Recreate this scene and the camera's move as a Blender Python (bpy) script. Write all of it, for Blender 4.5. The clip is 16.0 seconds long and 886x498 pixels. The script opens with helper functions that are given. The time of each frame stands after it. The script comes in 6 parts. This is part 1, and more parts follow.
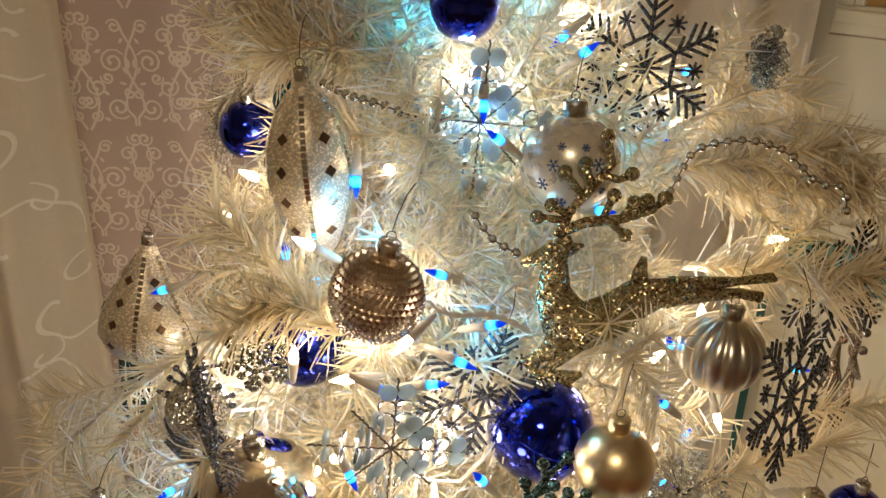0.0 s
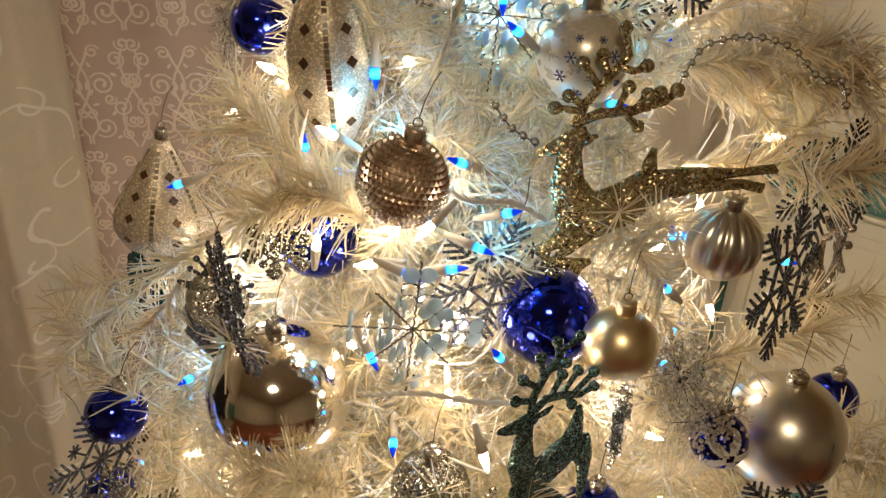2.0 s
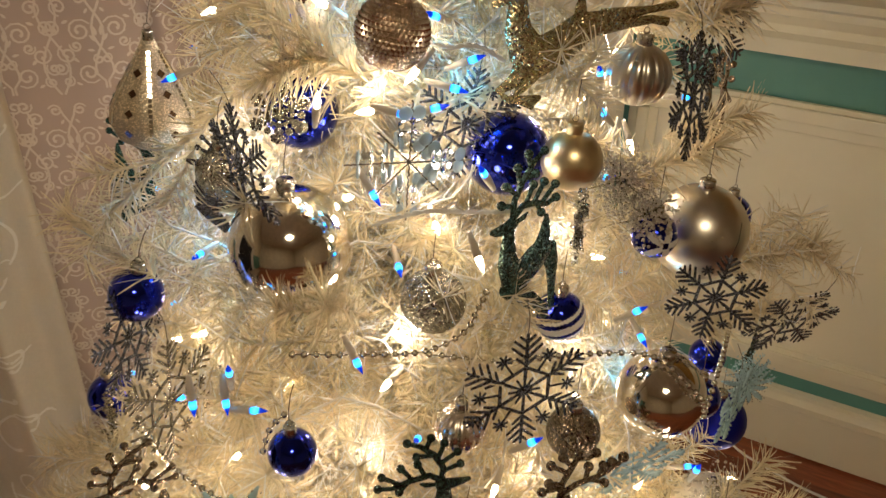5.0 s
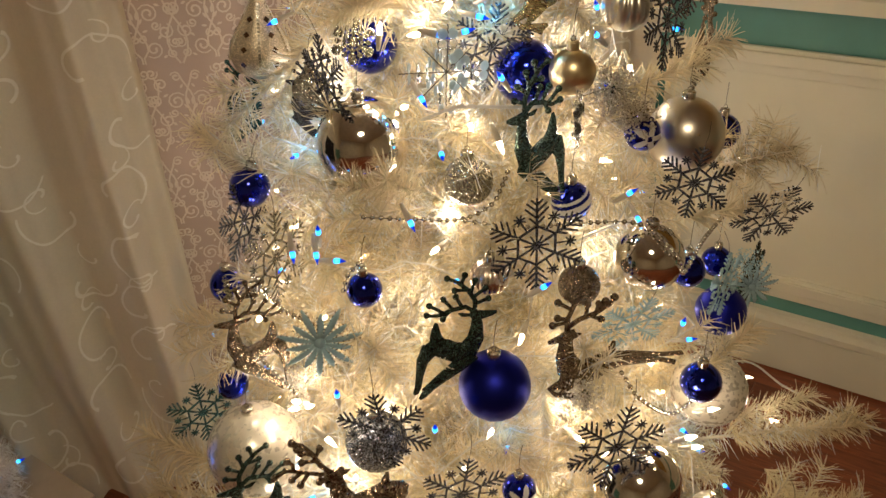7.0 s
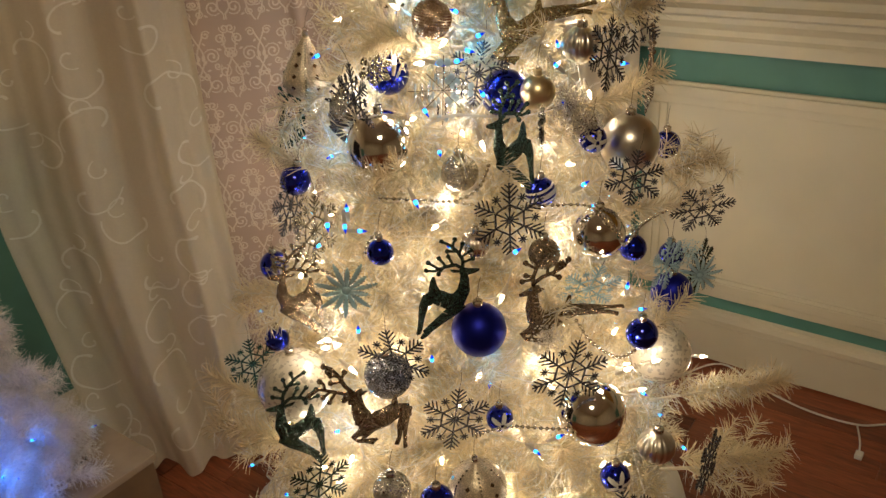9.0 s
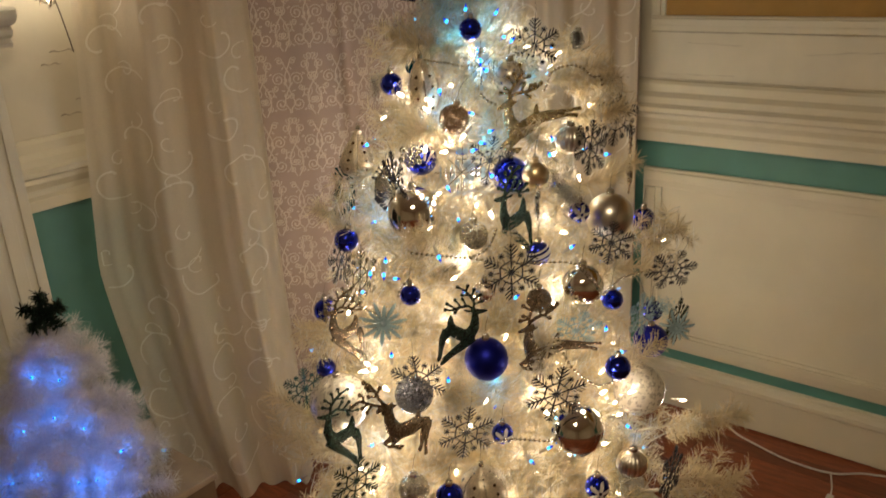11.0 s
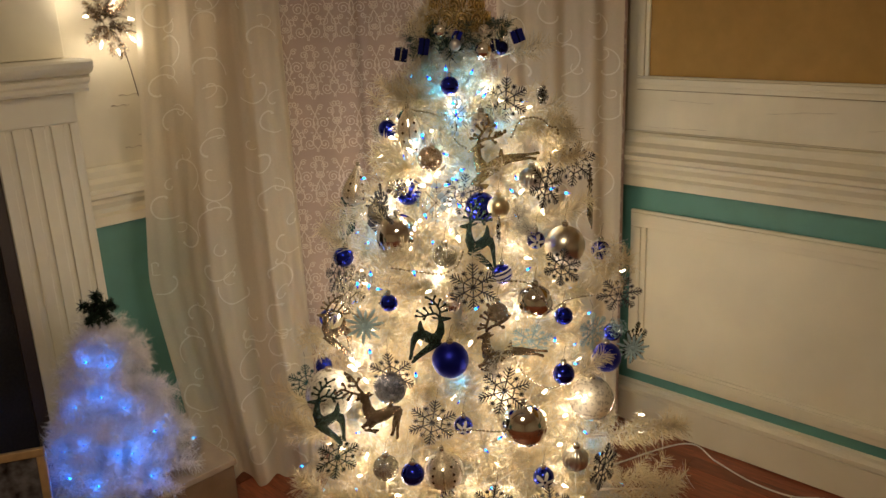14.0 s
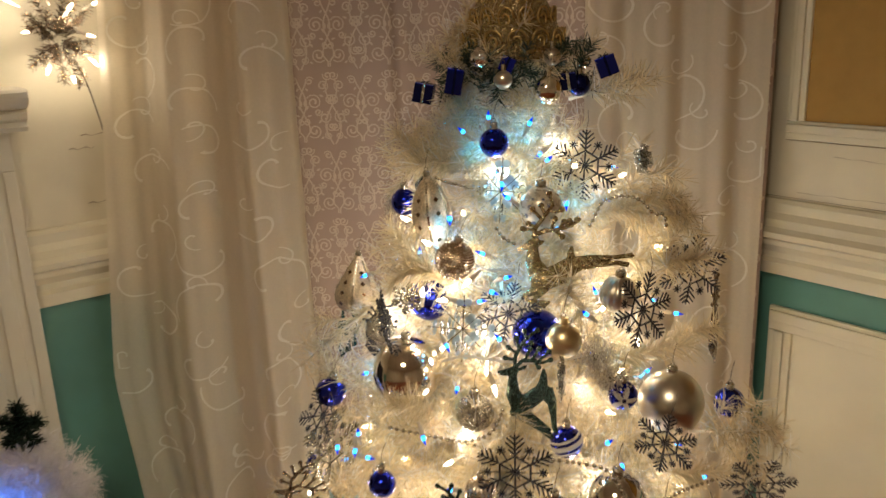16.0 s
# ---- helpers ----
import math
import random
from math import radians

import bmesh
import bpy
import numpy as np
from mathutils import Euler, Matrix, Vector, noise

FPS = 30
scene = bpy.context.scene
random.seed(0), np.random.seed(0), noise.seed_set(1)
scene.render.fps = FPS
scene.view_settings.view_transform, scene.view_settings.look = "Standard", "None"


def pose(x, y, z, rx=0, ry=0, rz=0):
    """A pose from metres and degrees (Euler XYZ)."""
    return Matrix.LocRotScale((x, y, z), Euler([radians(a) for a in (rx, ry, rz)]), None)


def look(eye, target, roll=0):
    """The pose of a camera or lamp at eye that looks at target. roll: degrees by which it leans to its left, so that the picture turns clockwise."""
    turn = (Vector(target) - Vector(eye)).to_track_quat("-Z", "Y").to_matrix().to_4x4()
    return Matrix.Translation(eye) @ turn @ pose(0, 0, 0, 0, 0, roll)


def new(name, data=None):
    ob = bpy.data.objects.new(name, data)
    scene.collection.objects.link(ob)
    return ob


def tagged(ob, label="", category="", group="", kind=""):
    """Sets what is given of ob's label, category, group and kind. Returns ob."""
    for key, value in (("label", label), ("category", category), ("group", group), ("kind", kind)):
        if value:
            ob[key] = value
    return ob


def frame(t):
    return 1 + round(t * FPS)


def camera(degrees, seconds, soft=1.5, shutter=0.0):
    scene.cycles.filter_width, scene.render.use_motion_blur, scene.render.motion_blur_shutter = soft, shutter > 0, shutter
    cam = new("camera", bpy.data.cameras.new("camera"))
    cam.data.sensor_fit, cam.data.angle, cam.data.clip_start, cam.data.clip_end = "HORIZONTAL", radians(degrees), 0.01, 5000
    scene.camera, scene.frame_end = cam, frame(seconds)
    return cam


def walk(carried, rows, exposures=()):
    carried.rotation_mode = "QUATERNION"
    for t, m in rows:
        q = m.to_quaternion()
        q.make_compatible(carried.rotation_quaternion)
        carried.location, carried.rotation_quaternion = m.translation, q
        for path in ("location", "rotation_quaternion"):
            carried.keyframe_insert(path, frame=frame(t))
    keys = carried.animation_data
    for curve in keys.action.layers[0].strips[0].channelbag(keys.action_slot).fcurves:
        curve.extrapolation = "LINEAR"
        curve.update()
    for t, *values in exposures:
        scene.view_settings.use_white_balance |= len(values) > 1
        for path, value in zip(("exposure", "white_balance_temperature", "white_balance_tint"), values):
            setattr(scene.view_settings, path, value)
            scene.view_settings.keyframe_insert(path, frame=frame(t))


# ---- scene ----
cam = camera(56.8, 16.0, soft=1.45, shutter=0.5)
PATH = [
    (0, (0.021, 0.025, 1.415), (1.413, 1.227, 0.628), 2.0),
    (0.5, (0.036, 0.028, 1.411), (1.419, 1.219, 0.594), 1.9),
    (1, (0.027, 0.032, 1.405), (1.391, 1.204, 0.531), 2.1),
    (1.5, (0.002, 0.031, 1.403), (1.366, 1.153, 0.464), 2.6),
    (2, (-0.023, 0.031, 1.402), (1.36, 1.117, 0.45), 3.3),
    (2.5, (-0.021, 0.031, 1.406), (1.368, 1.118, 0.463), 3.2),
    (3, (0.028, 0.039, 1.389), (1.371, 1.15, 0.408), 2.7),
    (3.5, (0.077, 0.042, 1.367), (1.389, 1.15, 0.344), 2.0),
    (4, (0.007, 0.028, 1.368), (1.383, 1.032, 0.321), 1.0),
    (4.5, (-0.148, 0.045, 1.373), (1.364, 0.832, 0.327), 2.4),
    (4.7, (-0.172, 0.036, 1.369), (1.347, 0.827, 0.334), 1.6),
    (6.8, (-0.377, -0.161, 1.378), (1.027, 0.837, 0.361), -3.3),
    (7, (-0.407, -0.171, 1.381), (1.001, 0.824, 0.367), -3.3),
    (7.2, (-0.44, -0.185, 1.395), (0.974, 0.796, 0.376), -2.7),
    (7.5, (-0.506, -0.207, 1.396), (0.941, 0.758, 0.41), -2.7),
    (8, (-0.594, -0.257, 1.422), (0.871, 0.695, 0.448), -2.2),
    (8.2, (-0.605, -0.285, 1.425), (0.853, 0.684, 0.459), -2.5),
    (10.3, (-0.832, -0.58, 1.447), (0.566, 0.615, 0.661), -3.9),
    (10.5, (-0.869, -0.605, 1.467), (0.538, 0.585, 0.688), -3.7),
    (11, (-0.924, -0.649, 1.519), (0.518, 0.546, 0.819), -3.2),
    (11.5, (-0.922, -0.724, 1.543), (0.537, 0.479, 0.892), -2.3),
    (12, (-0.902, -0.837, 1.542), (0.484, 0.463, 0.919), -2.3),
    (12.5, (-0.943, -0.919, 1.561), (0.439, 0.407, 0.983), -2.3),
    (13, (-1.04, -0.995, 1.573), (0.34, 0.333, 0.997), -2.2),
    (13.5, (-1.084, -1.038, 1.569), (0.301, 0.288, 0.999), -2.4),
    (14, (-1.032, -1.029, 1.558), (0.331, 0.313, 0.972), -2.4),
    (14.5, (-0.837, -0.99, 1.557), (0.456, 0.417, 0.966), -2.0),
    (15, (-0.685, -0.915, 1.553), (0.531, 0.572, 0.996), -2.0),
    (15.5, (-0.574, -0.724, 1.553), (0.632, 0.781, 1.022), -1.6),
    (16, (-0.404, -0.574, 1.537), (0.779, 0.947, 1.002), -2.2),
]
walk(cam, [(t, look(eye, target, roll)) for t, eye, target, roll in PATH],
     exposures=[(0, 0.0), (4.5, -0.06), (7, -0.02), (10.5, -0.06), (13, 0.12), (16, 0.16)])

# ---- world and large lights ----
world = bpy.data.worlds.new("room_air")
scene.world = world
world.use_nodes = True
world.node_tree.nodes["Background"].inputs[0].default_value = (1.0, 0.80, 0.52, 1)
world.node_tree.nodes["Background"].inputs[1].default_value = 0.02
scene.view_settings.exposure = 0.0


def lamp(name, kind, place, power, colour, size=0.01):
    data = bpy.data.lights.new(name, kind)
    data.energy, data.color = power, colour
    if kind == "AREA":
        data.shape, data.size = "DISK", size
    else:
        data.shadow_soft_size = size
    ob = new(name, data)
    ob.location = place
    return ob


WARM = (1.0, 0.84, 0.64)
lamp("ceiling_lamp_light", "AREA", (-1.0, -0.6, 2.46), 19.0, (1.0, 0.82, 0.56), 0.45)


# ---- materials ----
def nodes_of(name):
    m = bpy.data.materials.new(name)
    m.use_nodes = True
    nt = m.node_tree
    return m, nt, nt.nodes["Principled BSDF"]


def add_node(nt, kind, **values):
    n = nt.nodes.new(kind)
    for key, value in values.items():
        n.inputs[key].default_value = value
    return n


def surface(name, colour, rough=0.5, metal=0.0, vary=0.12, scale=6.0, grain=120.0, bump=0.1, coat=0.0, depth=0.002):
    """A painted, woven or metal surface, with stains at a large and grain at a small scale."""
    m, nt, b = nodes_of(name)
    co = nt.nodes.new("ShaderNodeTexCoord")
    big = add_node(nt, "ShaderNodeTexNoise", Scale=scale, Detail=5.0)
    small = add_node(nt, "ShaderNodeTexNoise", Scale=grain, Detail=3.0)
    for n in (big, small):
        nt.links.new(co.outputs["Object"], n.inputs["Vector"])
    ramp = nt.nodes.new("ShaderNodeValToRGB")
    dark = tuple(c * (1 - vary * 1.6) for c in colour)
    light = tuple(min(1.0, c * (1 + vary * 0.7)) for c in colour)
    ramp.color_ramp.elements[0].position, ramp.color_ramp.elements[1].position = 0.3, 0.7
    ramp.color_ramp.elements[0].color, ramp.color_ramp.elements[1].color = (*dark, 1), (*light, 1)
    nt.links.new(big.outputs["Fac"], ramp.inputs["Fac"])
    nt.links.new(ramp.outputs["Color"], b.inputs["Base Color"])
    spread = add_node(nt, "ShaderNodeMapRange")
    spread.inputs["To Min"].default_value, spread.inputs["To Max"].default_value = rough * 0.8, min(1.0, rough * 1.2)
    nt.links.new(small.outputs["Fac"], spread.inputs["Value"])
    nt.links.new(spread.outputs["Result"], b.inputs["Roughness"])
    b.inputs["Metallic"].default_value = metal
    b.inputs["Coat Weight"].default_value = coat
    if bump:
        bp = add_node(nt, "ShaderNodeBump", Strength=bump, Distance=depth)
        nt.links.new(small.outputs["Fac"], bp.inputs["Height"])
        nt.links.new(bp.outputs["Normal"], b.inputs["Normal"])
    return m


def glitter(name, colour, rough=0.25, scale=900.0, tilt=0.9, metal=0.9, spark=2.2):
    """Flakes of glitter, each tilted its own way."""
    m, nt, b = nodes_of(name)
    co = nt.nodes.new("ShaderNodeTexCoord")
    vo = add_node(nt, "ShaderNodeTexVoronoi", Scale=scale)
    nt.links.new(co.outputs["Object"], vo.inputs["Vector"])
    sub = nt.nodes.new("ShaderNodeVectorMath")
    sub.operation, sub.inputs[1].default_value = "SUBTRACT", (0.5, 0.5, 0.5)
    nt.links.new(vo.outputs["Color"], sub.inputs[0])
    mul = nt.nodes.new("ShaderNodeVectorMath")
    mul.operation = "SCALE"
    mul.inputs["Scale"].default_value = tilt * 2
    nt.links.new(sub.outputs[0], mul.inputs[0])
    geo = nt.nodes.new("ShaderNodeNewGeometry")
    add = nt.nodes.new("ShaderNodeVectorMath")
    nt.links.new(mul.outputs[0], add.inputs[0])
    nt.links.new(geo.outputs["Normal"], add.inputs[1])
    nrm = nt.nodes.new("ShaderNodeVectorMath")
    nrm.operation = "NORMALIZE"
    nt.links.new(add.outputs[0], nrm.inputs[0])
    nt.links.new(nrm.outputs[0], b.inputs["Normal"])
    ramp = nt.nodes.new("ShaderNodeValToRGB")
    ramp.color_ramp.elements[0].position, ramp.color_ramp.elements[1].position = 0.55, 0.95
    ramp.color_ramp.elements[0].color = (*[c * 0.7 for c in colour], 1)
    ramp.color_ramp.elements[1].color = (*[min(1, c * spark) for c in colour], 1)
    sep = nt.nodes.new("ShaderNodeSeparateColor")
    nt.links.new(vo.outputs["Color"], sep.inputs[0])
    nt.links.new(sep.outputs[0], ramp.inputs["Fac"])
    nt.links.new(ramp.outputs["Color"], b.inputs["Base Color"])
    b.inputs["Metallic"].default_value, b.inputs["Roughness"].default_value = metal, rough
    return m


def needle_material(name, colour, through_share, gloss=0.35):
    m, nt, b = nodes_of(name)
    info = nt.nodes.new("ShaderNodeNewGeometry")
    ramp = nt.nodes.new("ShaderNodeValToRGB")
    ramp.color_ramp.elements[0].color = (*[c * 0.80 for c in colour], 1)
    ramp.color_ramp.elements[1].color = (*[min(1, c * 1.08) for c in colour], 1)
    nt.links.new(info.outputs["Random Per Island"], ramp.inputs["Fac"])
    b.inputs["Roughness"].default_value = gloss
    nt.links.new(ramp.outputs["Color"], b.inputs["Base Color"])
    tr = nt.nodes.new("ShaderNodeBsdfTranslucent")
    nt.links.new(ramp.outputs["Color"], tr.inputs["Color"])
    mix = nt.nodes.new("ShaderNodeMixShader")
    mix.inputs[0].default_value = through_share
    nt.links.new(b.outputs[0], mix.inputs[1])
    nt.links.new(tr.outputs[0], mix.inputs[2])
    nt.links.new(mix.outputs[0], nt.nodes["Material Output"].inputs["Surface"])
    return m


def sheer(name, colour, clear, through_share=0.5):
    m, nt, b = nodes_of(name)
    co = nt.nodes.new("ShaderNodeTexCoord")
    no = add_node(nt, "ShaderNodeTexNoise", Scale=160.0, Detail=3.0)
    nt.links.new(co.outputs["Object"], no.inputs["Vector"])
    ramp = nt.nodes.new("ShaderNodeValToRGB")
    ramp.color_ramp.elements[0].color = (*[c * 0.88 for c in colour], 1)
    ramp.color_ramp.elements[1].color = (*colour, 1)
    nt.links.new(no.outputs["Fac"], ramp.inputs["Fac"])
    nt.links.new(ramp.outputs["Color"], b.inputs["Base Color"])
    b.inputs["Roughness"].default_value = 0.75
    tr = nt.nodes.new("ShaderNodeBsdfTranslucent")
    nt.links.new(ramp.outputs["Color"], tr.inputs["Color"])
    m1, m2 = nt.nodes.new("ShaderNodeMixShader"), nt.nodes.new("ShaderNodeMixShader")
    m1.inputs[0].default_value, m2.inputs[0].default_value = through_share, clear
    tp = nt.nodes.new("ShaderNodeBsdfTransparent")
    nt.links.new(b.outputs[0], m1.inputs[1])
    nt.links.new(tr.outputs[0], m1.inputs[2])
    nt.links.new(m1.outputs[0], m2.inputs[1])
    nt.links.new(tp.outputs[0], m2.inputs[2])
    nt.links.new(m2.outputs[0], nt.nodes["Material Output"].inputs["Surface"])
    return m


def glowing(name, colour, strength):
    m, nt, b = nodes_of(name)
    b.inputs["Base Color"].default_value = (*colour, 1)
    b.inputs["Emission Color"].default_value = (*colour, 1)
    b.inputs["Emission Strength"].default_value = strength
    b.inputs["Roughness"].default_value = 0.2
    return m


def glass(name, colour, rough=0.05):
    m, nt, b = nodes_of(name)
    b.inputs["Base Color"].default_value = (*colour, 1)
    b.inputs["Transmission Weight"].default_value = 1.0
    b.inputs["Roughness"].default_value = rough
    b.inputs["IOR"].default_value = 1.45
    return m


def wood_material(name, colour):
    m, nt, b = nodes_of(name)
    co = nt.nodes.new("ShaderNodeTexCoord")
    mp = nt.nodes.new("ShaderNodeMapping")
    mp.inputs["Scale"].default_value = (14, 1.2, 1)
    info = nt.nodes.new("ShaderNodeObjectInfo")
    shift = nt.nodes.new("ShaderNodeVectorMath")
    nt.links.new(co.outputs["Object"], mp.inputs["Vector"])
    nt.links.new(mp.outputs[0], shift.inputs[0])
    nt.links.new(info.outputs["Random"], shift.inputs[1])
    no = add_node(nt, "ShaderNodeTexNoise", Scale=9.0, Detail=6.0, Distortion=1.2)
    nt.links.new(shift.outputs[0], no.inputs["Vector"])
    ramp = nt.nodes.new("ShaderNodeValToRGB")
    ramp.color_ramp.elements[0].position, ramp.color_ramp.elements[1].position = 0.3, 0.72
    ramp.color_ramp.elements[0].color = (*[c * 0.55 for c in colour], 1)
    ramp.color_ramp.elements[1].color = (*[c * 1.2 for c in colour], 1)
    nt.links.new(no.outputs["Fac"], ramp.inputs["Fac"])
    hsv = nt.nodes.new("ShaderNodeHueSaturation")
    rng = add_node(nt, "ShaderNodeMapRange")
    rng.inputs["To Min"].default_value, rng.inputs["To Max"].default_value = 0.75, 1.2
    nt.links.new(info.outputs["Random"], rng.inputs["Value"])
    nt.links.new(rng.outputs["Result"], hsv.inputs["Value"])
    nt.links.new(ramp.outputs["Color"], hsv.inputs["Color"])
    nt.links.new(hsv.outputs["Color"], b.inputs["Base Color"])
    b.inputs["Roughness"].default_value = 0.34
    bp = add_node(nt, "ShaderNodeBump", Strength=0.15, Distance=0.001)
    nt.links.new(no.outputs["Fac"], bp.inputs["Height"])
    nt.links.new(bp.outputs["Normal"], b.inputs["Normal"])
    return m


CREAM = surface("cream_paint", (0.71, 0.65, 0.49), 0.42, vary=0.07, scale=3.0, grain=60, bump=0.08)
PLASTER = surface("cream_plaster", (0.72, 0.66, 0.51), 0.6, vary=0.10, scale=4.0, grain=40, bump=0.15)
TEAL = surface("teal_paint", (0.10, 0.27, 0.225), 0.5, vary=0.10, scale=5.0, grain=90)
OCHRE = surface("ochre_paper", (0.40, 0.235, 0.06), 0.75, vary=0.06, scale=20.0, grain=200)
PILASTER = surface("white_mantel_paint", (0.73, 0.69, 0.57), 0.4, vary=0.06, scale=4.0, grain=60)
SOOT = surface("soot_black", (0.012, 0.010, 0.012), 0.85, vary=0.3)
HEARTH = surface("tan_hearth_stone", (0.42, 0.33, 0.24), 0.45, vary=0.15, scale=9, grain=150)
HEARTH_SIDE = surface("brown_hearth_side", (0.22, 0.14, 0.08), 0.5, vary=0.15, scale=9, grain=150)
FLOOR = wood_material("red_brown_floor_wood", (0.26, 0.070, 0.027))
DAMASK = surface("mauve_cloth", (0.45, 0.335, 0.27), 0.7, vary=0.05, scale=8, grain=700, bump=0.25, depth=0.001)
SCROLL = surface("pale_satin_thread", (0.66, 0.555, 0.46), 0.42, vary=0.05, scale=30, grain=900, bump=0.3, depth=0.001)
SHEER = sheer("sheer_curtain_cloth", (0.92, 0.84, 0.68), 0.15)
EMBROIDERY = sheer("white_embroidery", (0.97, 0.93, 0.83), 0.0, 0.35)
NEEDLE = needle_material("cream_needles", (0.78, 0.67, 0.45), 0.40)
TINSEL = needle_material("white_tinsel", (0.86, 0.86, 0.84), 0.22, 0.08)
STEM = surface("cream_wire", (0.72, 0.64, 0.50), 0.6)
SKIRT = surface("white_skirt_cloth", (0.72, 0.68, 0.60), 0.8, vary=0.1, grain=300, bump=0.3)
SOCKET = surface("cream_plastic", (0.58, 0.51, 0.40), 0.4, vary=0.05)
BULB_WARM = glowing("lit_warm_bulb", (1.0, 0.80, 0.50), 26.0)
BULB_BLUE = glowing("lit_blue_bulb", (0.0, 0.05, 0.7), 1.0)
nt = BULB_BLUE.node_tree
co, sep, ramp = nt.nodes.new("ShaderNodeTexCoord"), nt.nodes.new("ShaderNodeSeparateXYZ"), nt.nodes.new("ShaderNodeValToRGB")
rng = add_node(nt, "ShaderNodeMapRange")
rng.inputs["From Min"].default_value, rng.inputs["From Max"].default_value = 0.006, 0.0225
nt.links.new(co.outputs["Object"], sep.inputs[0])
nt.links.new(sep.outputs["Z"], rng.inputs["Value"])
nt.links.new(rng.outputs["Result"], ramp.inputs["Fac"])
e = ramp.color_ramp.elements
e[0].position, e[0].color = 0.0, (0.0, 0.10, 0.9, 1)
e[1].position, e[1].color = 0.55, (0.0, 0.01, 0.22, 1)
mid = ramp.color_ramp.elements.new(0.28)
mid.color = (0.10, 1.6, 3.6, 1)
nt.links.new(ramp.outputs["Color"], BULB_BLUE.node_tree.nodes["Principled BSDF"].inputs["Emission Color"])
BULB_BLUE.node_tree.nodes["Principled BSDF"].inputs["Emission Strength"].default_value = 2.0
BULB_DEEP = glass("blue_bulb_glass", (0.02, 0.08, 0.7))
FEATHER = needle_material("white_feather", (0.92, 0.89, 0.86), 0.22, 0.8)
CORD = surface("white_cord", (0.75, 0.72, 0.66), 0.5)


# ---- helpers for meshes ----
def part(name, bm, material, parent=None, label="", smooth=True):
    me = bpy.data.meshes.new(name)
    bm.to_mesh(me)
    bm.free()
    return part_of(name, me, material, parent, label, smooth)


def part_of(name, me, material, parent=None, label="", smooth=True):
    if material and not me.materials:
        me.materials.append(material)
    if smooth and me.polygons:
        me.polygons.foreach_set("use_smooth", [True] * len(me.polygons))
    ob = new(name, me)
    ob.parent = parent
    if label:
        tagged(ob, label)
    return ob


def empty(name, label, category, group="", kind="", at=None):
    ob = new(name)
    ob.empty_display_size = 0.02
    if at is not None:
        ob.matrix_basis = at
    return tagged(ob, label, category, group, kind)


def box(bm, x0, x1, y0, y1, z0, z1, bevel=0.0):
    r = bmesh.ops.create_cube(bm, size=1.0)
    vs = r["verts"]
    for v in vs:
        v.co = Vector((x0 + (v.co.x + 0.5) * (x1 - x0), y0 + (v.co.y + 0.5) * (y1 - y0), z0 + (v.co.z + 0.5) * (z1 - z0)))
    if bevel:
        es = list({e for v in vs for e in v.link_edges})
        bmesh.ops.bevel(bm, geom=es, offset=bevel, segments=2, affect="EDGES", profile=0.6)
    return bm


def boxed(*a, bevel=0.0):
    return box(bmesh.new(), *a, bevel=bevel)


def tube(bm, points, radii, sides=8, flat=1.0, axis=Vector((0, 1, 0)), cap=True):
    """A tapered tube along points; flat squeezes it along axis."""
    pts = [Vector(p) for p in points]
    if not hasattr(radii, "__len__"):
        radii = [radii] * len(pts)
    rings = []
    ref = None
    for i, p in enumerate(pts):
        d = (pts[min(i + 1, len(pts) - 1)] - pts[max(i - 1, 0)])
        d = d.normalized() if d.length > 1e-9 else Vector((0, 0, 1))
        if ref is None:
            ref = d.orthogonal().normalized()
        ref = (ref - d * ref.dot(d))
        ref = ref.normalized() if ref.length > 1e-6 else d.orthogonal().normalized()
        other = d.cross(ref)
        ring = []
        for k in range(sides):
            a = 2 * math.pi * k / sides
            o = (ref * math.cos(a) + other * math.sin(a)) * radii[i]
            o -= axis * o.dot(axis) * (1 - flat)
            ring.append(bm.verts.new(p + o))
        rings.append(ring)
    for a, b in zip(rings, rings[1:]):
        for k in range(sides):
            bm.faces.new((a[k], a[(k + 1) % sides], b[(k + 1) % sides], b[k]))
    if cap and sides > 2:
        bm.faces.new(list(reversed(rings[0])))
        bm.faces.new(rings[-1])
    return bm


def lathe(bm, profile, sides=28):
    """Turns (radius, height) pairs round the z axis."""
    rings = []
    for r, z in profile:
        if r < 1e-5:
            rings.append([bm.verts.new((0, 0, z))])
        else:
            rings.append([bm.verts.new((r * math.cos(2 * math.pi * k / sides), r * math.sin(2 * math.pi * k / sides), z)) for k in range(sides)])
    for a, b in zip(rings, rings[1:]):
        for k in range(sides):
            j = (k + 1) % sides
            if len(a) == 1 and len(b) > 1:
                bm.faces.new((a[0], b[j], b[k]))
            elif len(b) == 1 and len(a) > 1:
                bm.faces.new((a[k], a[j], b[0]))
            elif len(a) > 1:
                bm.faces.new((a[k], a[j], b[j], b[k]))
    return bm


def moulding(bm, profile, start, end, out):
    """A moulding: (out, up) pairs swept in a straight line from start to end; out is its outward way."""
    s, e, o = Vector(start), Vector(end), Vector(out)
    a = [bm.verts.new(s + o * p + Vector((0, 0, q))) for p, q in profile]
    b = [bm.verts.new(e + o * p + Vector((0, 0, q))) for p, q in profile]
    n = len(profile)
    for i in range(n):
        j = (i + 1) % n
        bm.faces.new((a[i], a[j], b[j], b[i]))
    bm.faces.new(a)
    bm.faces.new(list(reversed(b)))
    bmesh.ops.recalc_face_normals(bm, faces=bm.faces)
    return bm


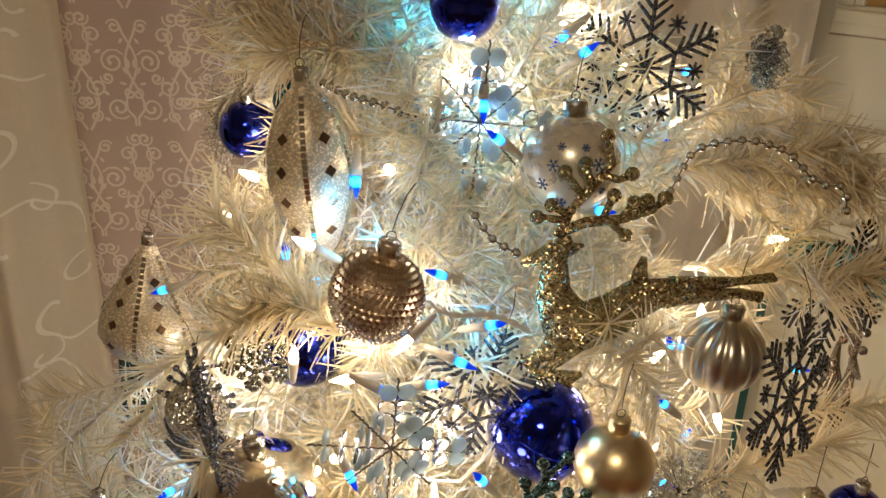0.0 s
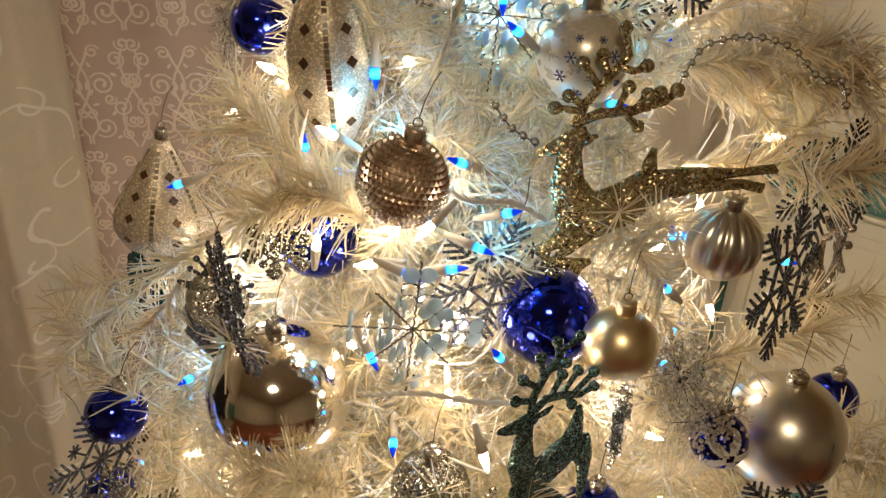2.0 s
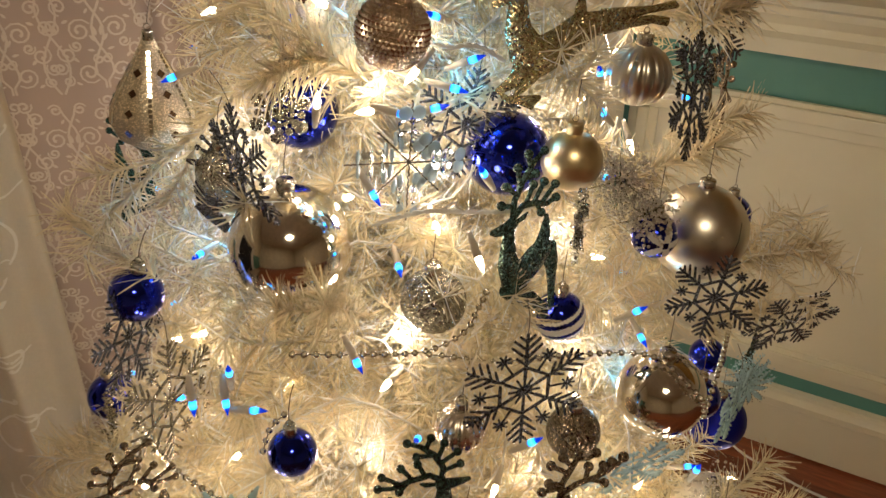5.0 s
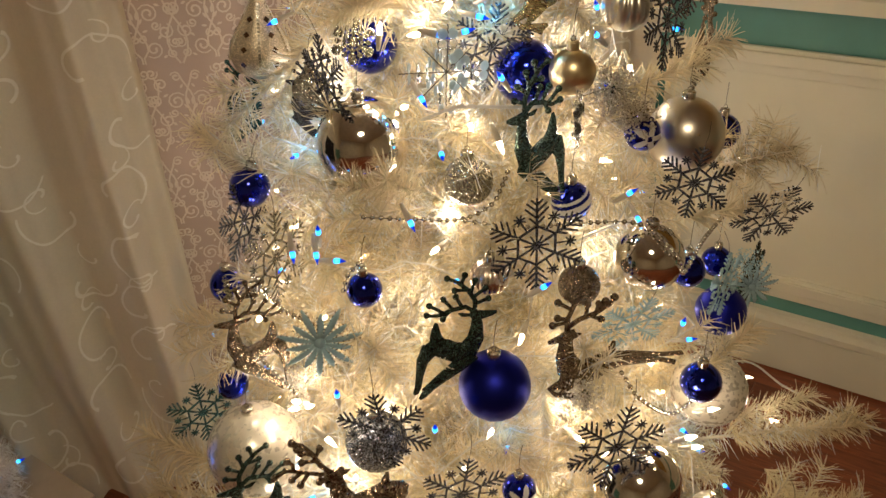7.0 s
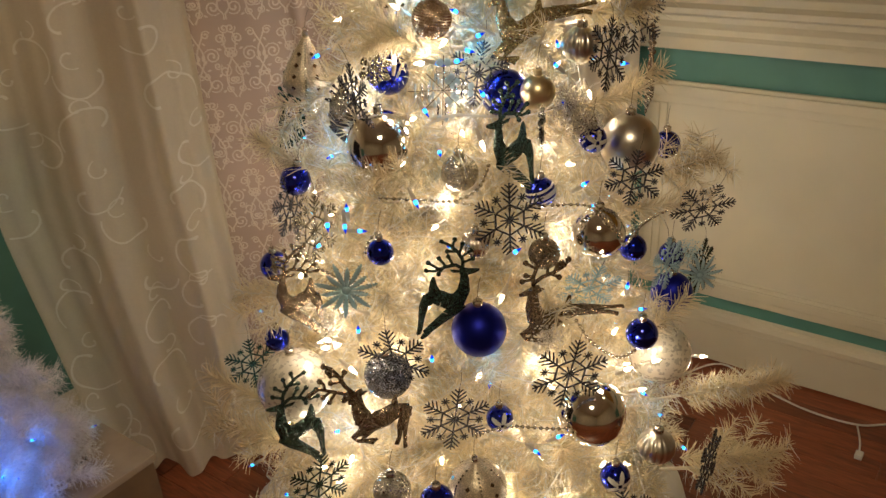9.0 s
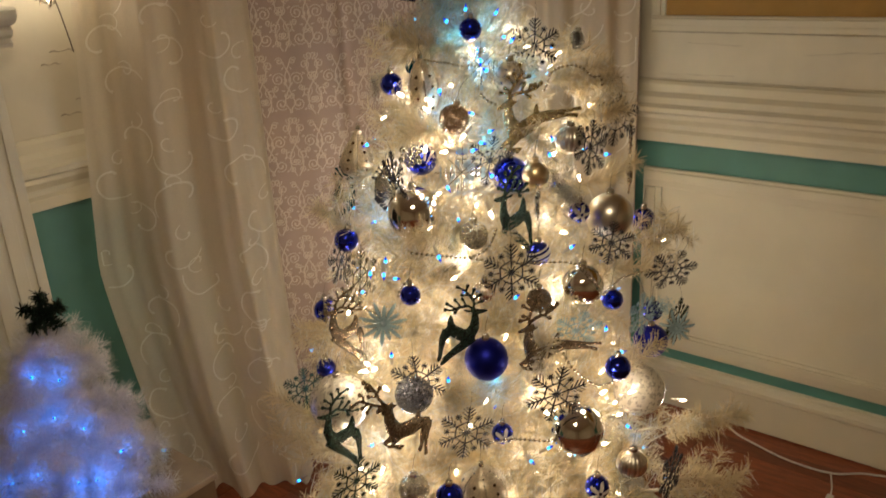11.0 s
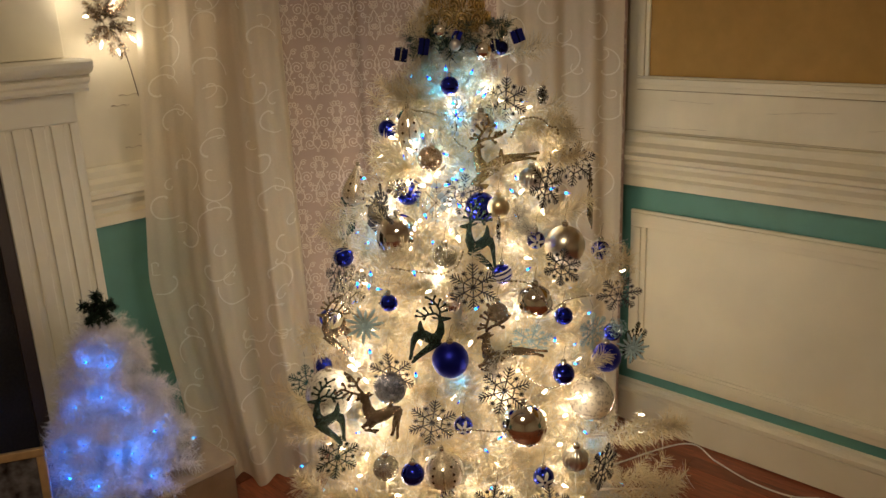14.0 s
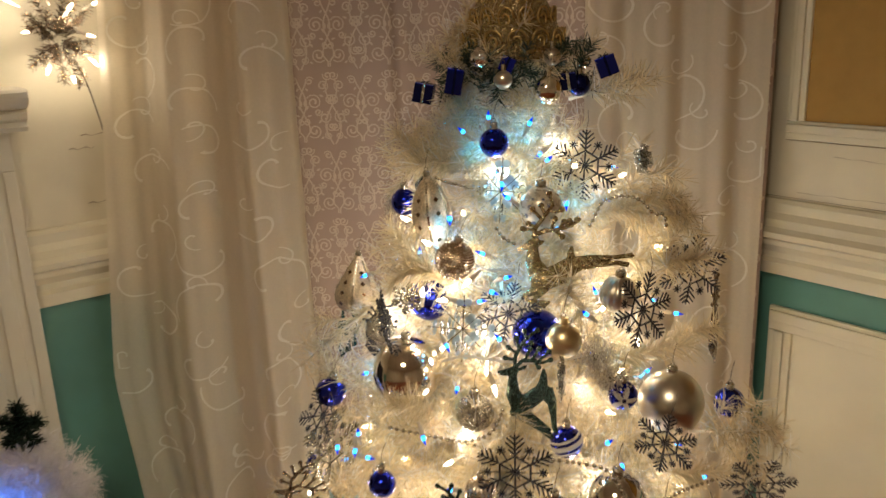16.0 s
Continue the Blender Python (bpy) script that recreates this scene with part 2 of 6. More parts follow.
def from_arrays(name, verts, faces):
    me = bpy.data.meshes.new(name)
    me.from_pydata(verts, [], faces)
    return me


# ---- the room ----
WX, WY, FRONT, LEFT, TOP = 1.44, 1.52, -3.0, -3.2, 2.55

wall_east = tagged(part("wall_east", boxed(WX, WX + 0.12, FRONT, WY + 0.12, 0, TOP), TEAL, smooth=False), "teal and cream panelled wall with wainscot", "wall", kind="structure")
wall_north = tagged(part("wall_north", boxed(LEFT, WX, WY, WY + 0.12, 0, TOP), TEAL, smooth=False), "teal and cream wall behind the fireplace", "wall", kind="structure")
tagged(part("wall_west", boxed(LEFT - 0.12, LEFT, FRONT, WY + 0.12, 0, TOP), PLASTER, smooth=False), "plain cream plaster wall", "wall", kind="structure")
tagged(part("wall_south", boxed(LEFT - 0.12, WX + 0.12, FRONT - 0.12, FRONT, 0, TOP), PLASTER, smooth=False), "plain cream plaster wall", "wall", kind="structure")
tagged(part("ceiling", boxed(LEFT - 0.12, WX + 0.12, FRONT - 0.12, WY + 0.12, TOP, TOP + 0.1), PLASTER, smooth=False), "plain cream plaster ceiling", "ceiling", kind="structure")
floor = tagged(part("floor", boxed(LEFT, WX, FRONT, WY, -0.1, -0.006), FLOOR, smooth=False), "red-brown varnished hardwood plank floor", "floor", kind="structure")

# cream upper wall over the chair rail
part("upper_plaster", boxed(WX - 0.006, WX - 0.0005, FRONT, WY, 1.0, TOP), PLASTER, wall_east, "cream plaster with hairline cracks", smooth=False)
part("upper_plaster", boxed(LEFT, WX - 0.007, WY - 0.006, WY - 0.0005, 1.0, TOP), PLASTER, wall_north, "cream plaster with hairline cracks", smooth=False)

RAIL = [(0, 0.908), (0.022, 0.910), (0.024, 0.940), (0.016, 0.950), (0.018, 0.965), (0.034, 0.985), (0.036, 0.998), (0.050, 1.006),
        (0.050, 1.020), (0.034, 1.030), (0.030, 1.048), (0.016, 1.062), (0.016, 1.085), (0.010, 1.094), (0, 1.096)]
rail = tagged(part("chair_rail_east", moulding(bmesh.new(), RAIL, (WX - 0.0065, FRONT, 0), (WX - 0.0065, WY - 0.06, 0), (-1, 0, 0)), CREAM, smooth=False), "cream painted moulded chair rail", "chair rail", kind="structure")
rail = tagged(part("chair_rail_north", moulding(bmesh.new(), RAIL, (-0.032, WY - 0.0065, 0), (WX - 0.06, WY - 0.0065, 0), (0, -1, 0)), CREAM, smooth=False), "cream painted moulded chair rail", "chair rail", kind="structure")
BASE = [(0, 0), (0.020, 0), (0.020, 0.118), (0.026, 0.124), (0.026, 0.140), (0.014, 0.150), (0.012, 0.160), (0, 0.165)]
tagged(part("baseboard_east", moulding(bmesh.new(), BASE, (WX - 0.0005, FRONT, 0), (WX - 0.0005, WY - 0.03, 0), (-1, 0, 0)), CREAM, smooth=False), "cream painted tall baseboard with moulded cap", "baseboard", kind="structure")
tagged(part("baseboard_north", moulding(bmesh.new(), BASE, (-0.020, WY - 0.0005, 0), (WX, WY - 0.0005, 0), (0, -1, 0)), CREAM, smooth=False), "cream painted tall baseboard with moulded cap", "baseboard", kind="structure")


def framed_panel(name, y0, y1, z0, z1, width, field, label, base_x):
    """A raised frame of mouldings round a flat field on the east wall."""
    top = empty(name, label, "wall panel", kind="structure")
    part("panel_field", boxed(base_x - 0.004, base_x - 0.0003, y0 + width * 0.8, y1 - width * 0.8, z0 + width * 0.8, z1 - width * 0.8), field, top, smooth=False)
    w = width
    for a, b, c, d, horizontal in ((y0, y1, z1 - w, z1, True), (y0, y1, z0, z0 + w, True), (y0, y0 + w, z0 + w, z1 - w, False), (y1 - w, y1, z0 + w, z1 - w, False)):
        bm = bmesh.new()
        box(bm, base_x - 0.012, base_x - 0.0005, a, b, c, d, bevel=0.003)
        if horizontal:
            m = (c + d) / 2
            box(bm, base_x - 0.020, base_x - 0.011, a + 0.004, b - 0.004, m - w * 0.12, m + w * 0.34, bevel=0.003)
        else:
            m = (a + b) / 2
            box(bm, base_x - 0.020, base_x - 0.011, m - w * 0.2, m + w * 0.2, c, d, bevel=0.003)
        part("moulding", bm, CREAM, top, smooth=False)
    return top


framed_panel("lower_panel", -1.45, 0.455, 0.205, 0.822, 0.062, CREAM, "cream wainscot panel with moulded frame on teal", WX)
framed_panel("upper_panel", -1.45, 0.445, 1.240, 2.25, 0.044, OCHRE, "ochre papered wall panel in a cream moulded frame", WX - 0.006)

# dark strips for grime and painted shadow lines where mouldings stand off the plaster
GRIME_SHADE = surface("dust_line", (0.46, 0.38, 0.26), 0.9, vary=0.35, scale=14)
for z0, z1, y1 in ((1.2360, 1.2385, 0.447), (1.0985, 1.1000, 0.52)):
    part("dust_line", boxed(WX - 0.0074, WX - 0.0064, -1.45, y1, z0, z1), GRIME_SHADE, wall_east, smooth=False)

# plaster cracks and chips over the rails
for y, z, l, tilt in ((0.25, 1.205, 0.16, 2), (0.30, 1.115, 0.22, -1), (-0.1, 1.19, 0.2, -4), (-0.35, 1.16, 0.12, -9)):
    bm = bmesh.new()
    tube(bm, [(WX - 0.0065, y + l * (k / 8 - 0.5), z + 0.004 * noise.noise(Vector((k * 0.9, y * 7, 0))) + l * (k / 8 - 0.5) * math.tan(radians(tilt))) for k in range(9)], [0.0003 + 0.0004 * (k % 3 == 1) for k in range(9)], 5)
    part("crack", bm, surface("crack_shadow", (0.46, 0.39, 0.30), 0.9), wall_east)
for x, z, l in ((0.17, 1.305, 0.08), (0.13, 1.275, 0.06), (0.20, 1.175, 0.05), (0.16, 1.14, 0.07)):
    bm = bmesh.new()
    tube(bm, [(x + l * (k / 6 - 0.5), WY - 0.0065, z + 0.003 * math.sin(k * 2.1)) for k in range(7)], [0.0008 + 0.0012 * (k % 3 == 1) for k in range(7)], 5)
    part("crack", bm, bpy.data.materials["crack_shadow"], wall_north)

# ---- fireplace ----
fireplace = empty("fireplace", "white painted fireplace surround with fluted pilaster and moulded mantel shelf", "fireplace", kind="structure")
PF = 1.450
pil = part("pilaster", boxed(-0.272, -0.034, PF + 0.007, WY - 0.001, 0.0, 1.335), PILASTER, fireplace, smooth=False)
FLUTES = [-0.232, -0.178, -0.124, -0.070]
edges = [-0.272] + [q for x in FLUTES for q in (x - 0.009, x + 0.009)] + [-0.034]
for x0, x1 in zip(edges[::2], edges[1::2]):
    part("fillet", boxed(x0, x1, PF, PF + 0.0068, 0.36, 1.250, bevel=0.003), PILASTER, pil, smooth=False)
part("fillet", boxed(-0.272, -0.034, PF, PF + 0.0068, 1.2505, 1.335, bevel=0.002), PILASTER, pil, smooth=False)
part("fillet", boxed(-0.272, -0.034, PF, PF + 0.0068, 0.30, 0.3595, bevel=0.002), PILASTER, pil, smooth=False)
for x in FLUTES:
    # the round head of a flute
    bm = bmesh.new()
    arc = [(0.009 * math.cos(math.pi * q / 10), 0.009 * math.sin(math.pi * q / 10)) for q in range(11)]
    for y in (PF, PF + 0.0068):
        for a, b in arc:
            bm.verts.new((x + a, y, 1.240 + b))
        for a, b in arc:
            bm.verts.new((x + a, y, 1.2502))
    bm.verts.ensure_lookup_table()
    v = bm.verts
    for q in range(10):
        bm.faces.new((v[q], v[q + 1], v[q + 12], v[q + 11]))
        bm.faces.new((v[q], v[q + 22], v[q + 23], v[q + 1]))
    bmesh.ops.recalc_face_normals(bm, faces=bm.faces)
    part("flute_head", bm, PILASTER, pil, smooth=False)
part("plinth", boxed(-0.285, -0.022, PF - 0.012, WY - 0.002, 0.0, 0.30, bevel=0.004), PILASTER, fireplace, smooth=False)
part("frieze", boxed(-1.3, -0.273, PF + 0.004, WY - 0.001, 1.28, 1.335), PILASTER, fireplace, smooth=False)
part("pilaster", boxed(-1.56, -1.30, PF, WY - 0.001, 0.0, 1.335, bevel=0.004), PILASTER, fireplace, smooth=False)
part("firebox", boxed(-1.30, -0.272, WY - 0.045, WY - 0.002, 0.0, 1.28), SOOT, fireplace, "soot-black firebox", smooth=False)
part("firebox_edge", boxed(-0.31, -0.273, PF + 0.006, WY - 0.046, 0.18, 1.28), surface("dark_iron", (0.05, 0.035, 0.03), 0.6), fireplace, smooth=False)
SHELF = [(0.0, 1.336), (0.030, 1.338), (0.036, 1.348), (0.030, 1.359), (0.046, 1.367), (0.052, 1.379), (0.044, 1.387), (0.072, 1.395), (0.084, 1.404),
         (0.090, 1.413), (0.090, 1.425), (0.078, 1.431), (0.0, 1.433)]
bm = moulding(bmesh.new(), SHELF, (-1.60, PF, 0), (0.0, PF, 0), (0, -1, 0))
box(bm, -1.60, 0.0, PF + 0.0005, WY - 0.002, 1.337, 1.432)
part("mantel_shelf", bm, PILASTER, fireplace, smooth=False)
part("overmantel", boxed(-1.50, -0.030, WY - 0.045, WY - 0.0065, 1.434, TOP - 0.01, bevel=0.004), PLASTER, fireplace, smooth=False)
hearth = tagged(part("hearth", boxed(-1.7, 0.130, 1.094, PF - 0.013, 0.0, 0.155, bevel=0.004), HEARTH_SIDE, smooth=False), "raised tan stone hearth with brown side", "hearth", kind="structure")
part("slab", boxed(-1.7, 0.137, 1.088, PF - 0.013, 0.156, 0.176, bevel=0.003), HEARTH, hearth, "tan stone slab", smooth=False)


# ---- cloth ----
def cloth(name, place, nu, nv, material, parent=None):
    """A sheet of cloth from place(u, v), u and v from 0 to 1."""
    vs = [place(i / nu, j / nv) for j in range(nv + 1) for i in range(nu + 1)]
    fs = [(j * (nu + 1) + i, j * (nu + 1) + i + 1, (j + 1) * (nu + 1) + i + 1, (j + 1) * (nu + 1) + i) for j in range(nv) for i in range(nu)]
    return part_of(name, from_arrays(name, vs, fs), material, parent)


def ribbons(place, width, height, lines, lift):
    """Flat threads on a cloth. lines: lists of (metres along, metres up, half width)."""
    vs, fs = [], []
    for line in lines:
        base = len(vs)
        for i, (x, y, w) in enumerate(line):
            a, b = line[max(i - 1, 0)], line[min(i + 1, len(line) - 1)]
            dx, dy = b[0] - a[0], b[1] - a[1]
            l = math.hypot(dx, dy) or 1.0
            for s in (-1, 1):
                u, v = (x - s * w * dy / l) / width, (y + s * w * dx / l) / height
                p = place(u, v)
                n = (place(u + 0.002, v) - place(u - 0.002, v)).cross(place(u, v + 0.002) - place(u, v - 0.002)).normalized()
                vs.append(p + n * lift)
            if i:
                k = base + 2 * i
                fs.append((k - 2, k - 1, k + 1, k))
    return vs, fs


def spiral(cx, cy, r, start, turns, sense, w, steps=16):
    out = []
    for i in range(steps + 1):
        t = i / steps
        a = start + sense * turns * 2 * math.pi * t
        q = r * (1 - 0.82 * t)
        out.append((cx + q * math.cos(a), cy + q * math.sin(a), w * (0.75 + 0.5 * t if t < 0.9 else 1.5)))
    return out


def leaf(cx, cy, l, angle, w):
    return [(cx + l * t * math.cos(angle), cy + l * t * math.sin(angle), max(0.0002, w * math.sin(math.pi * min(1, t * 0.9 + 0.08)))) for t in (0, 0.25, 0.5, 0.75, 1)]


D0, D1, DH = Vector((0.34, 1.50, 0)), Vector((1.38, 0.46, 0)), 2.5
DW = (D1 - D0).length


def damask_place(u, v):
    p = D0.lerp(D1, u)
    s = u * DW
    f = 0.010 * math.sin(s * 17.0 + 0.8) + 0.005 * math.sin(s * 41.0) + 0.012 * math.exp(-((s - 0.60) / 0.012) ** 2)
    return Vector((p.x - f * 0.707, p.y - f * 0.707, 0.01 + v * (DH - 0.01)))


drape = tagged(cloth("damask_drape", damask_place, 160, 10, DAMASK), "mauve cloth drape with pale scrolling damask pattern, hung across the corner", "curtain")
lines = []
TW, TH = 0.118, 0.150
SIZE = 1.22
SW = 0.0015
for col in range(int(DW / TW / SIZE) + 1):
    for row in range(int(1.7 / TH / SIZE) + 1):
        for side in (-1, 1):
            def put(line):
                out = []
                for x, y, w in line:
                    gx = SIZE * ((col + 0.5) * TW + side * x + (TW / 2 if row % 2 else 0))
                    if 0.004 < gx < DW - 0.004:
                        out.append((gx, 0.15 + SIZE * (row * TH + y), SIZE * w))
                if len(out) > 2:
                    lines.append(out)
            put(spiral(0.020, 0.028, 0.015, -2.4, 1.5, 1, SW))
            put(spiral(0.043, 0.055, 0.013, 1.2, 1.5, -1, SW))
            put(spiral(0.022, 0.086, 0.016, 2.6, 1.6, -1, SW))
            put(spiral(0.042, 0.118, 0.012, -1.5, 1.5, 1, SW))
            put(spiral(0.016, 0.128, 0.009, 0.4, 1.4, 1, SW))
            put(spiral(0.048, 0.018, 0.008, 2.0, 1.4, 1, SW))
            put([(0.002, 0.005 + 0.01 * k, SW) if k < 2 else (0.002 + 0.009 * math.sin(k * 0.62), 0.005 + 0.0105 * k, SW) for k in range(13)])
            put([(0.057 - 0.014 * math.sin(k * 0.5), 0.012 * k, SW) for k in range(12)])
            put(spiral(0.056, 0.092, 0.011, -0.8, 1.5, -1, SW))
            put(spiral(0.055, 0.036, 0.010, 2.4, 1.4, 1, SW))
            put(spiral(0.030, 0.066, 0.008, 0.3, 1.4, -1, SW))
            put(spiral(0.005, 0.046, 0.007, 1.3, 1.3, -1, SW))
            put(spiral(0.053, 0.138, 0.010, 2.8, 1.4, 1, SW))
            for cx, cy, l, an, w in ((0.004, 0.070, 0.012, 0.9, 0.0024), (0.003, 0.078, 0.014, 1.4, 0.0026), (0.008, 0.058, 0.009, 0.2, 0.002), (0.030, 0.044, 0.009, 0.8, 0.0022),
                                     (0.034, 0.100, 0.009, -0.4, 0.0022), (0.052, 0.083, 0.008, 1.6, 0.002), (0.012, 0.108, 0.008, 2.2, 0.002), (0.032, 0.012, 0.008, 0.5, 0.002)):
                put(leaf(cx, cy, l, an, w))
vs, fs = ribbons(damask_place, DW, DH, lines, 0.0009)
tagged(part_of("scroll_pattern", from_arrays("scroll_pattern", vs, fs), SCROLL, drape, "pale satin scrolls woven into the cloth"), kind="stuff")


def left_place(u, v):
    z = 0.012 + v * 2.45
    low = max(0.0, 1 - z / 0.75) ** 1.3
    a = Vector((0.128 + 0.085 * max(0, z - 0.7), 1.478 - 0.03 * max(0, z - 0.7))).lerp(Vector((0.150, 1.300)), low)
    b = Vector((0.538, 1.196)).lerp(Vector((0.425, 1.030)), low)
    p = a.lerp(b, u)
    n = Vector((-0.62, -0.78))
    f = (0.026 + 0.016 * u) * math.sin(u * 15.5 + 1.2 * math.sin(z * 1.3) + 0.9) + 0.010 * math.sin(u * u * 30 + z * 1.4) + 0.004 * math.sin(u * 61 + z * 3) + 0.02 * low * math.sin(u * 13 + z * 9)
    f += 0.03 * math.sin(math.pi * u)
    return Vector((p.x + n.x * f, p.y + n.y * f, z + 0.01 * low * math.sin(u * 25)))


def right_place(u, v):
    z = 0.012 + v * 2.45
    p = Vector((1.040, 0.730)).lerp(Vector((1.330, 0.440)), u)
    f = 0.020 * math.sin(u * 19.0 + 0.5 * math.sin(z)) + 0.007 * math.sin(u * 41 + z)
    return Vector((p.x - f * 0.707, p.y - f * 0.707, z))


for place, width, label, seed in ((left_place, 0.46, "sheer white floor-length curtain with embroidered swirls in soft folds", 3), (right_place, 0.37, "sheer white curtain panel with embroidered swirls hanging beside the tree", 8)):
    sheet = tagged(cloth("sheer_curtain", place, 120, 60, SHEER), label, "curtain", "sheer curtains")
    rnd = random.Random(seed)
    lines = []
    for row in range(15):
        for col in range(3):
            x, y = width * (col + 0.5 + rnd.uniform(-0.25, 0.25)) / 3, 0.06 + row * 0.125 + rnd.uniform(-0.02, 0.02) + 0.06 * (col % 2)
            sense, start = rnd.choice((-1, 1)), rnd.uniform(0, 6.28)
            # a large open loop and a curl that leaves it
            strands = [spiral(x, y, rnd.uniform(0.055, 0.080), start, rnd.uniform(0.5, 0.75), sense, 0.0024, 34),
                       spiral(x + 0.03 * math.cos(start), y + 0.05, rnd.uniform(0.024, 0.034), start + 2.2, rnd.uniform(0.6, 0.9), -sense, 0.0018, 20),
                       ]
            for line in strands:
                line = [(a, b, w) for a, b, w in line if 0.006 < a < width - 0.006 and b > 0.02]
                if len(line) > 4:
                    lines.append(line)
    vs, fs = ribbons(place, width, 2.45, lines, 0.0016)
    tagged(part_of("embroidery", from_arrays("embroidery", vs, fs), EMBROIDERY, sheet, "white embroidered swirls"), kind="stuff")

# ---- the tree ----
AX, AY = 0.53, 0.47
SHAPE = ((0.10, 0.56), (0.30, 0.54), (0.45, 0.51), (0.60, 0.47), (0.75, 0.42), (0.92, 0.34), (1.10, 0.275), (1.22, 0.22), (1.36, 0.14), (1.46, 0.08), (1.55, 0.03))


def reach(z):
    return float(np.interp(z, [a for a, b in SHAPE], [b for a, b in SHAPE]))


tree = empty("white_christmas_tree", "white artificial christmas tree with cream needles, lit from within", "christmas tree")


def brush(rng, verts, faces, a, b, per_cm, length, width, start=0.0, lean=0.75):
    """Needles all round a twig from a to b."""
    a, b = np.array(a), np.array(b)
    d = b - a
    l = np.linalg.norm(d)
    if l < 1e-4:
        return
    d = d / l
    e1 = np.cross(d, [0.3, 0.2, 0.93])
    e1 /= np.linalg.norm(e1)
    e2 = np.cross(d, e1)
    n = int(l * 100 * per_cm)
    for _ in range(n):
        t = start + (1 - start) * rng.random()
        an = rng.random() * 6.2832
        radial = e1 * math.cos(an) + e2 * math.sin(an)
        way = d * (lean + 0.35 * rng.normal()) + radial
        way /= np.linalg.norm(way)
        ln = length * rng.uniform(0.65, 1.1)
        side = np.cross(way, rng.normal(size=3))
        side *= width * 0.5 / (np.linalg.norm(side) + 1e-9)
        p = a + d * (l * t)
        bend = radial * ln * rng.uniform(-0.04, 0.16) + np.array([0, 0, -0.04 * ln])
        q = p + way * ln * 0.55
        e = p + way * ln + bend
        k = len(verts)
        verts += [p - side, p + side, q + side * 0.9, q - side * 0.9, e + side * 0.5, e - side * 0.5]
        faces += [(k, k + 1, k + 2, k + 3), (k + 3, k + 2, k + 4, k + 5)]


def branch_meshes(length, seed):
    """One branch along +x: its wire, its needles and its tinsel."""
    rng = np.random.default_rng(seed)
    stems, nv, nf, tv, tf = bmesh.new(), [], [], [], []
    tube(stems, [(0, 0, 0), (length * 0.5, 0, 0.012 * length), (length * 0.94, 0, 0.0)], [0.004, 0.003, 0.0015], 5)
    brush(rng, nv, nf, (length * 0.25, 0, 0.004), (length * 0.97, 0, 0), 9, 0.035, 0.0018)
    brush(rng, tv, tf, (length * 0.05, 0, 0), (length * 0.8, 0, 0), 3, 0.040, 0.0014, lean=0.3)
    x, k = length * 0.22, 0
    while x < length * 0.93:
        side = 1 if k % 2 else -1
        tw = min(0.13, 0.05 + 0.4 * (length - x)) * rng.uniform(0.75, 1.1)
        an, up = side * rng.uniform(0.55, 0.95), rng.uniform(-0.35, 0.55)
        end = (x + tw * math.cos(an) * math.cos(up), tw * math.sin(an) * math.cos(up), tw * math.sin(up))
        tube(stems, [(x, 0, 0.006), end], [0.002, 0.001], 4)
        brush(rng, nv, nf, (x, 0, 0.004), end, 9, 0.031, 0.0017, start=0.1)
        brush(rng, tv, tf, (x, 0, 0.0), end, 2, 0.036, 0.0013, lean=0.3)
        x += rng.uniform(0.020, 0.034)
        k += 1
    me = bpy.data.meshes.new("stem")
    stems.to_mesh(me)
    stems.free()
    return me, from_arrays("needles", nv, nf), from_arrays("tinsel", tv, tf)


LENGTHS = (0.14, 0.22, 0.30, 0.38, 0.46, 0.54)
BRANCHES = [[branch_meshes(l, 10 * i + s) for s in range(2)] for i, l in enumerate(LENGTHS)]


def branch(base, tip, seed):
    base, tip = Vector(base), Vector(tip)
    d = tip - base
    i = min(range(len(LENGTHS)), key=lambda q: abs(LENGTHS[q] - d.length))
    stem, needles, tinsel = BRANCHES[i][seed % 2]
    s = d.length / LENGTHS[i]
    turn = d.to_track_quat("X", "Z") @ Euler((seed * 1.7, 0, 0)).to_quaternion()
    top = part_of("branch", stem, STEM, tree)
    top.matrix_basis = Matrix.LocRotScale(base, turn, (s, s, s))
    part_of("needles", needles, NEEDLE, top, smooth=False)
    part_of("tinsel", tinsel, TINSEL, top, smooth=False)
    return top


bm = bmesh.new()
tube(bm, [(AX, AY, 0.0), (AX, AY, 0.8), (AX, AY, 1.52)], [0.022, 0.018, 0.008], 12)
part("trunk", bm, surface("white_trunk", (0.7, 0.66, 0.58), 0.6), tree)
# where ornaments hang, with their radius: boughs stop short of the space in front of them
ROOM_FOR = ((0.334, 0.347, 1.19, 0.03), (0.262, 0.236, 0.72, 0.05), (0.413, 0.58, 1.23, 0.03), (0.241, 0.589, 0.92, 0.03), (0.386, 0.485, 1.08, 0.035), (0.461, 0.302, 1.05, 0.04),
            (0.449, 0.233, 1.06, 0.03), (0.548, 0.21, 1.12, 0.03), (0.588, 0.135, 0.95, 0.05), (0.303, 0.442, 0.99, 0.055), (0.335, 0.07, 0.58, 0.05), (0.442, 0.118, 0.85, 0.04),
            (0.113, 0.525, 0.60, 0.06), (0.608, 0.063, 0.54, 0.05), (0.48, 0.311, 1.25, 0.035), (0.334, 0.31, 0.95, 0.03), (0.175, 0.362, 0.64, 0.04), (0.374, 0.454, 1.24, 0.05),
            (0.325, 0.617, 1.08, 0.045), (0.187, 0.2, 0.47, 0.05), (0.45, 0.25, 1.18, 0.06), (0.224, 0.281, 0.8, 0.06), (0.43, 0.30, 1.15, 0.05))


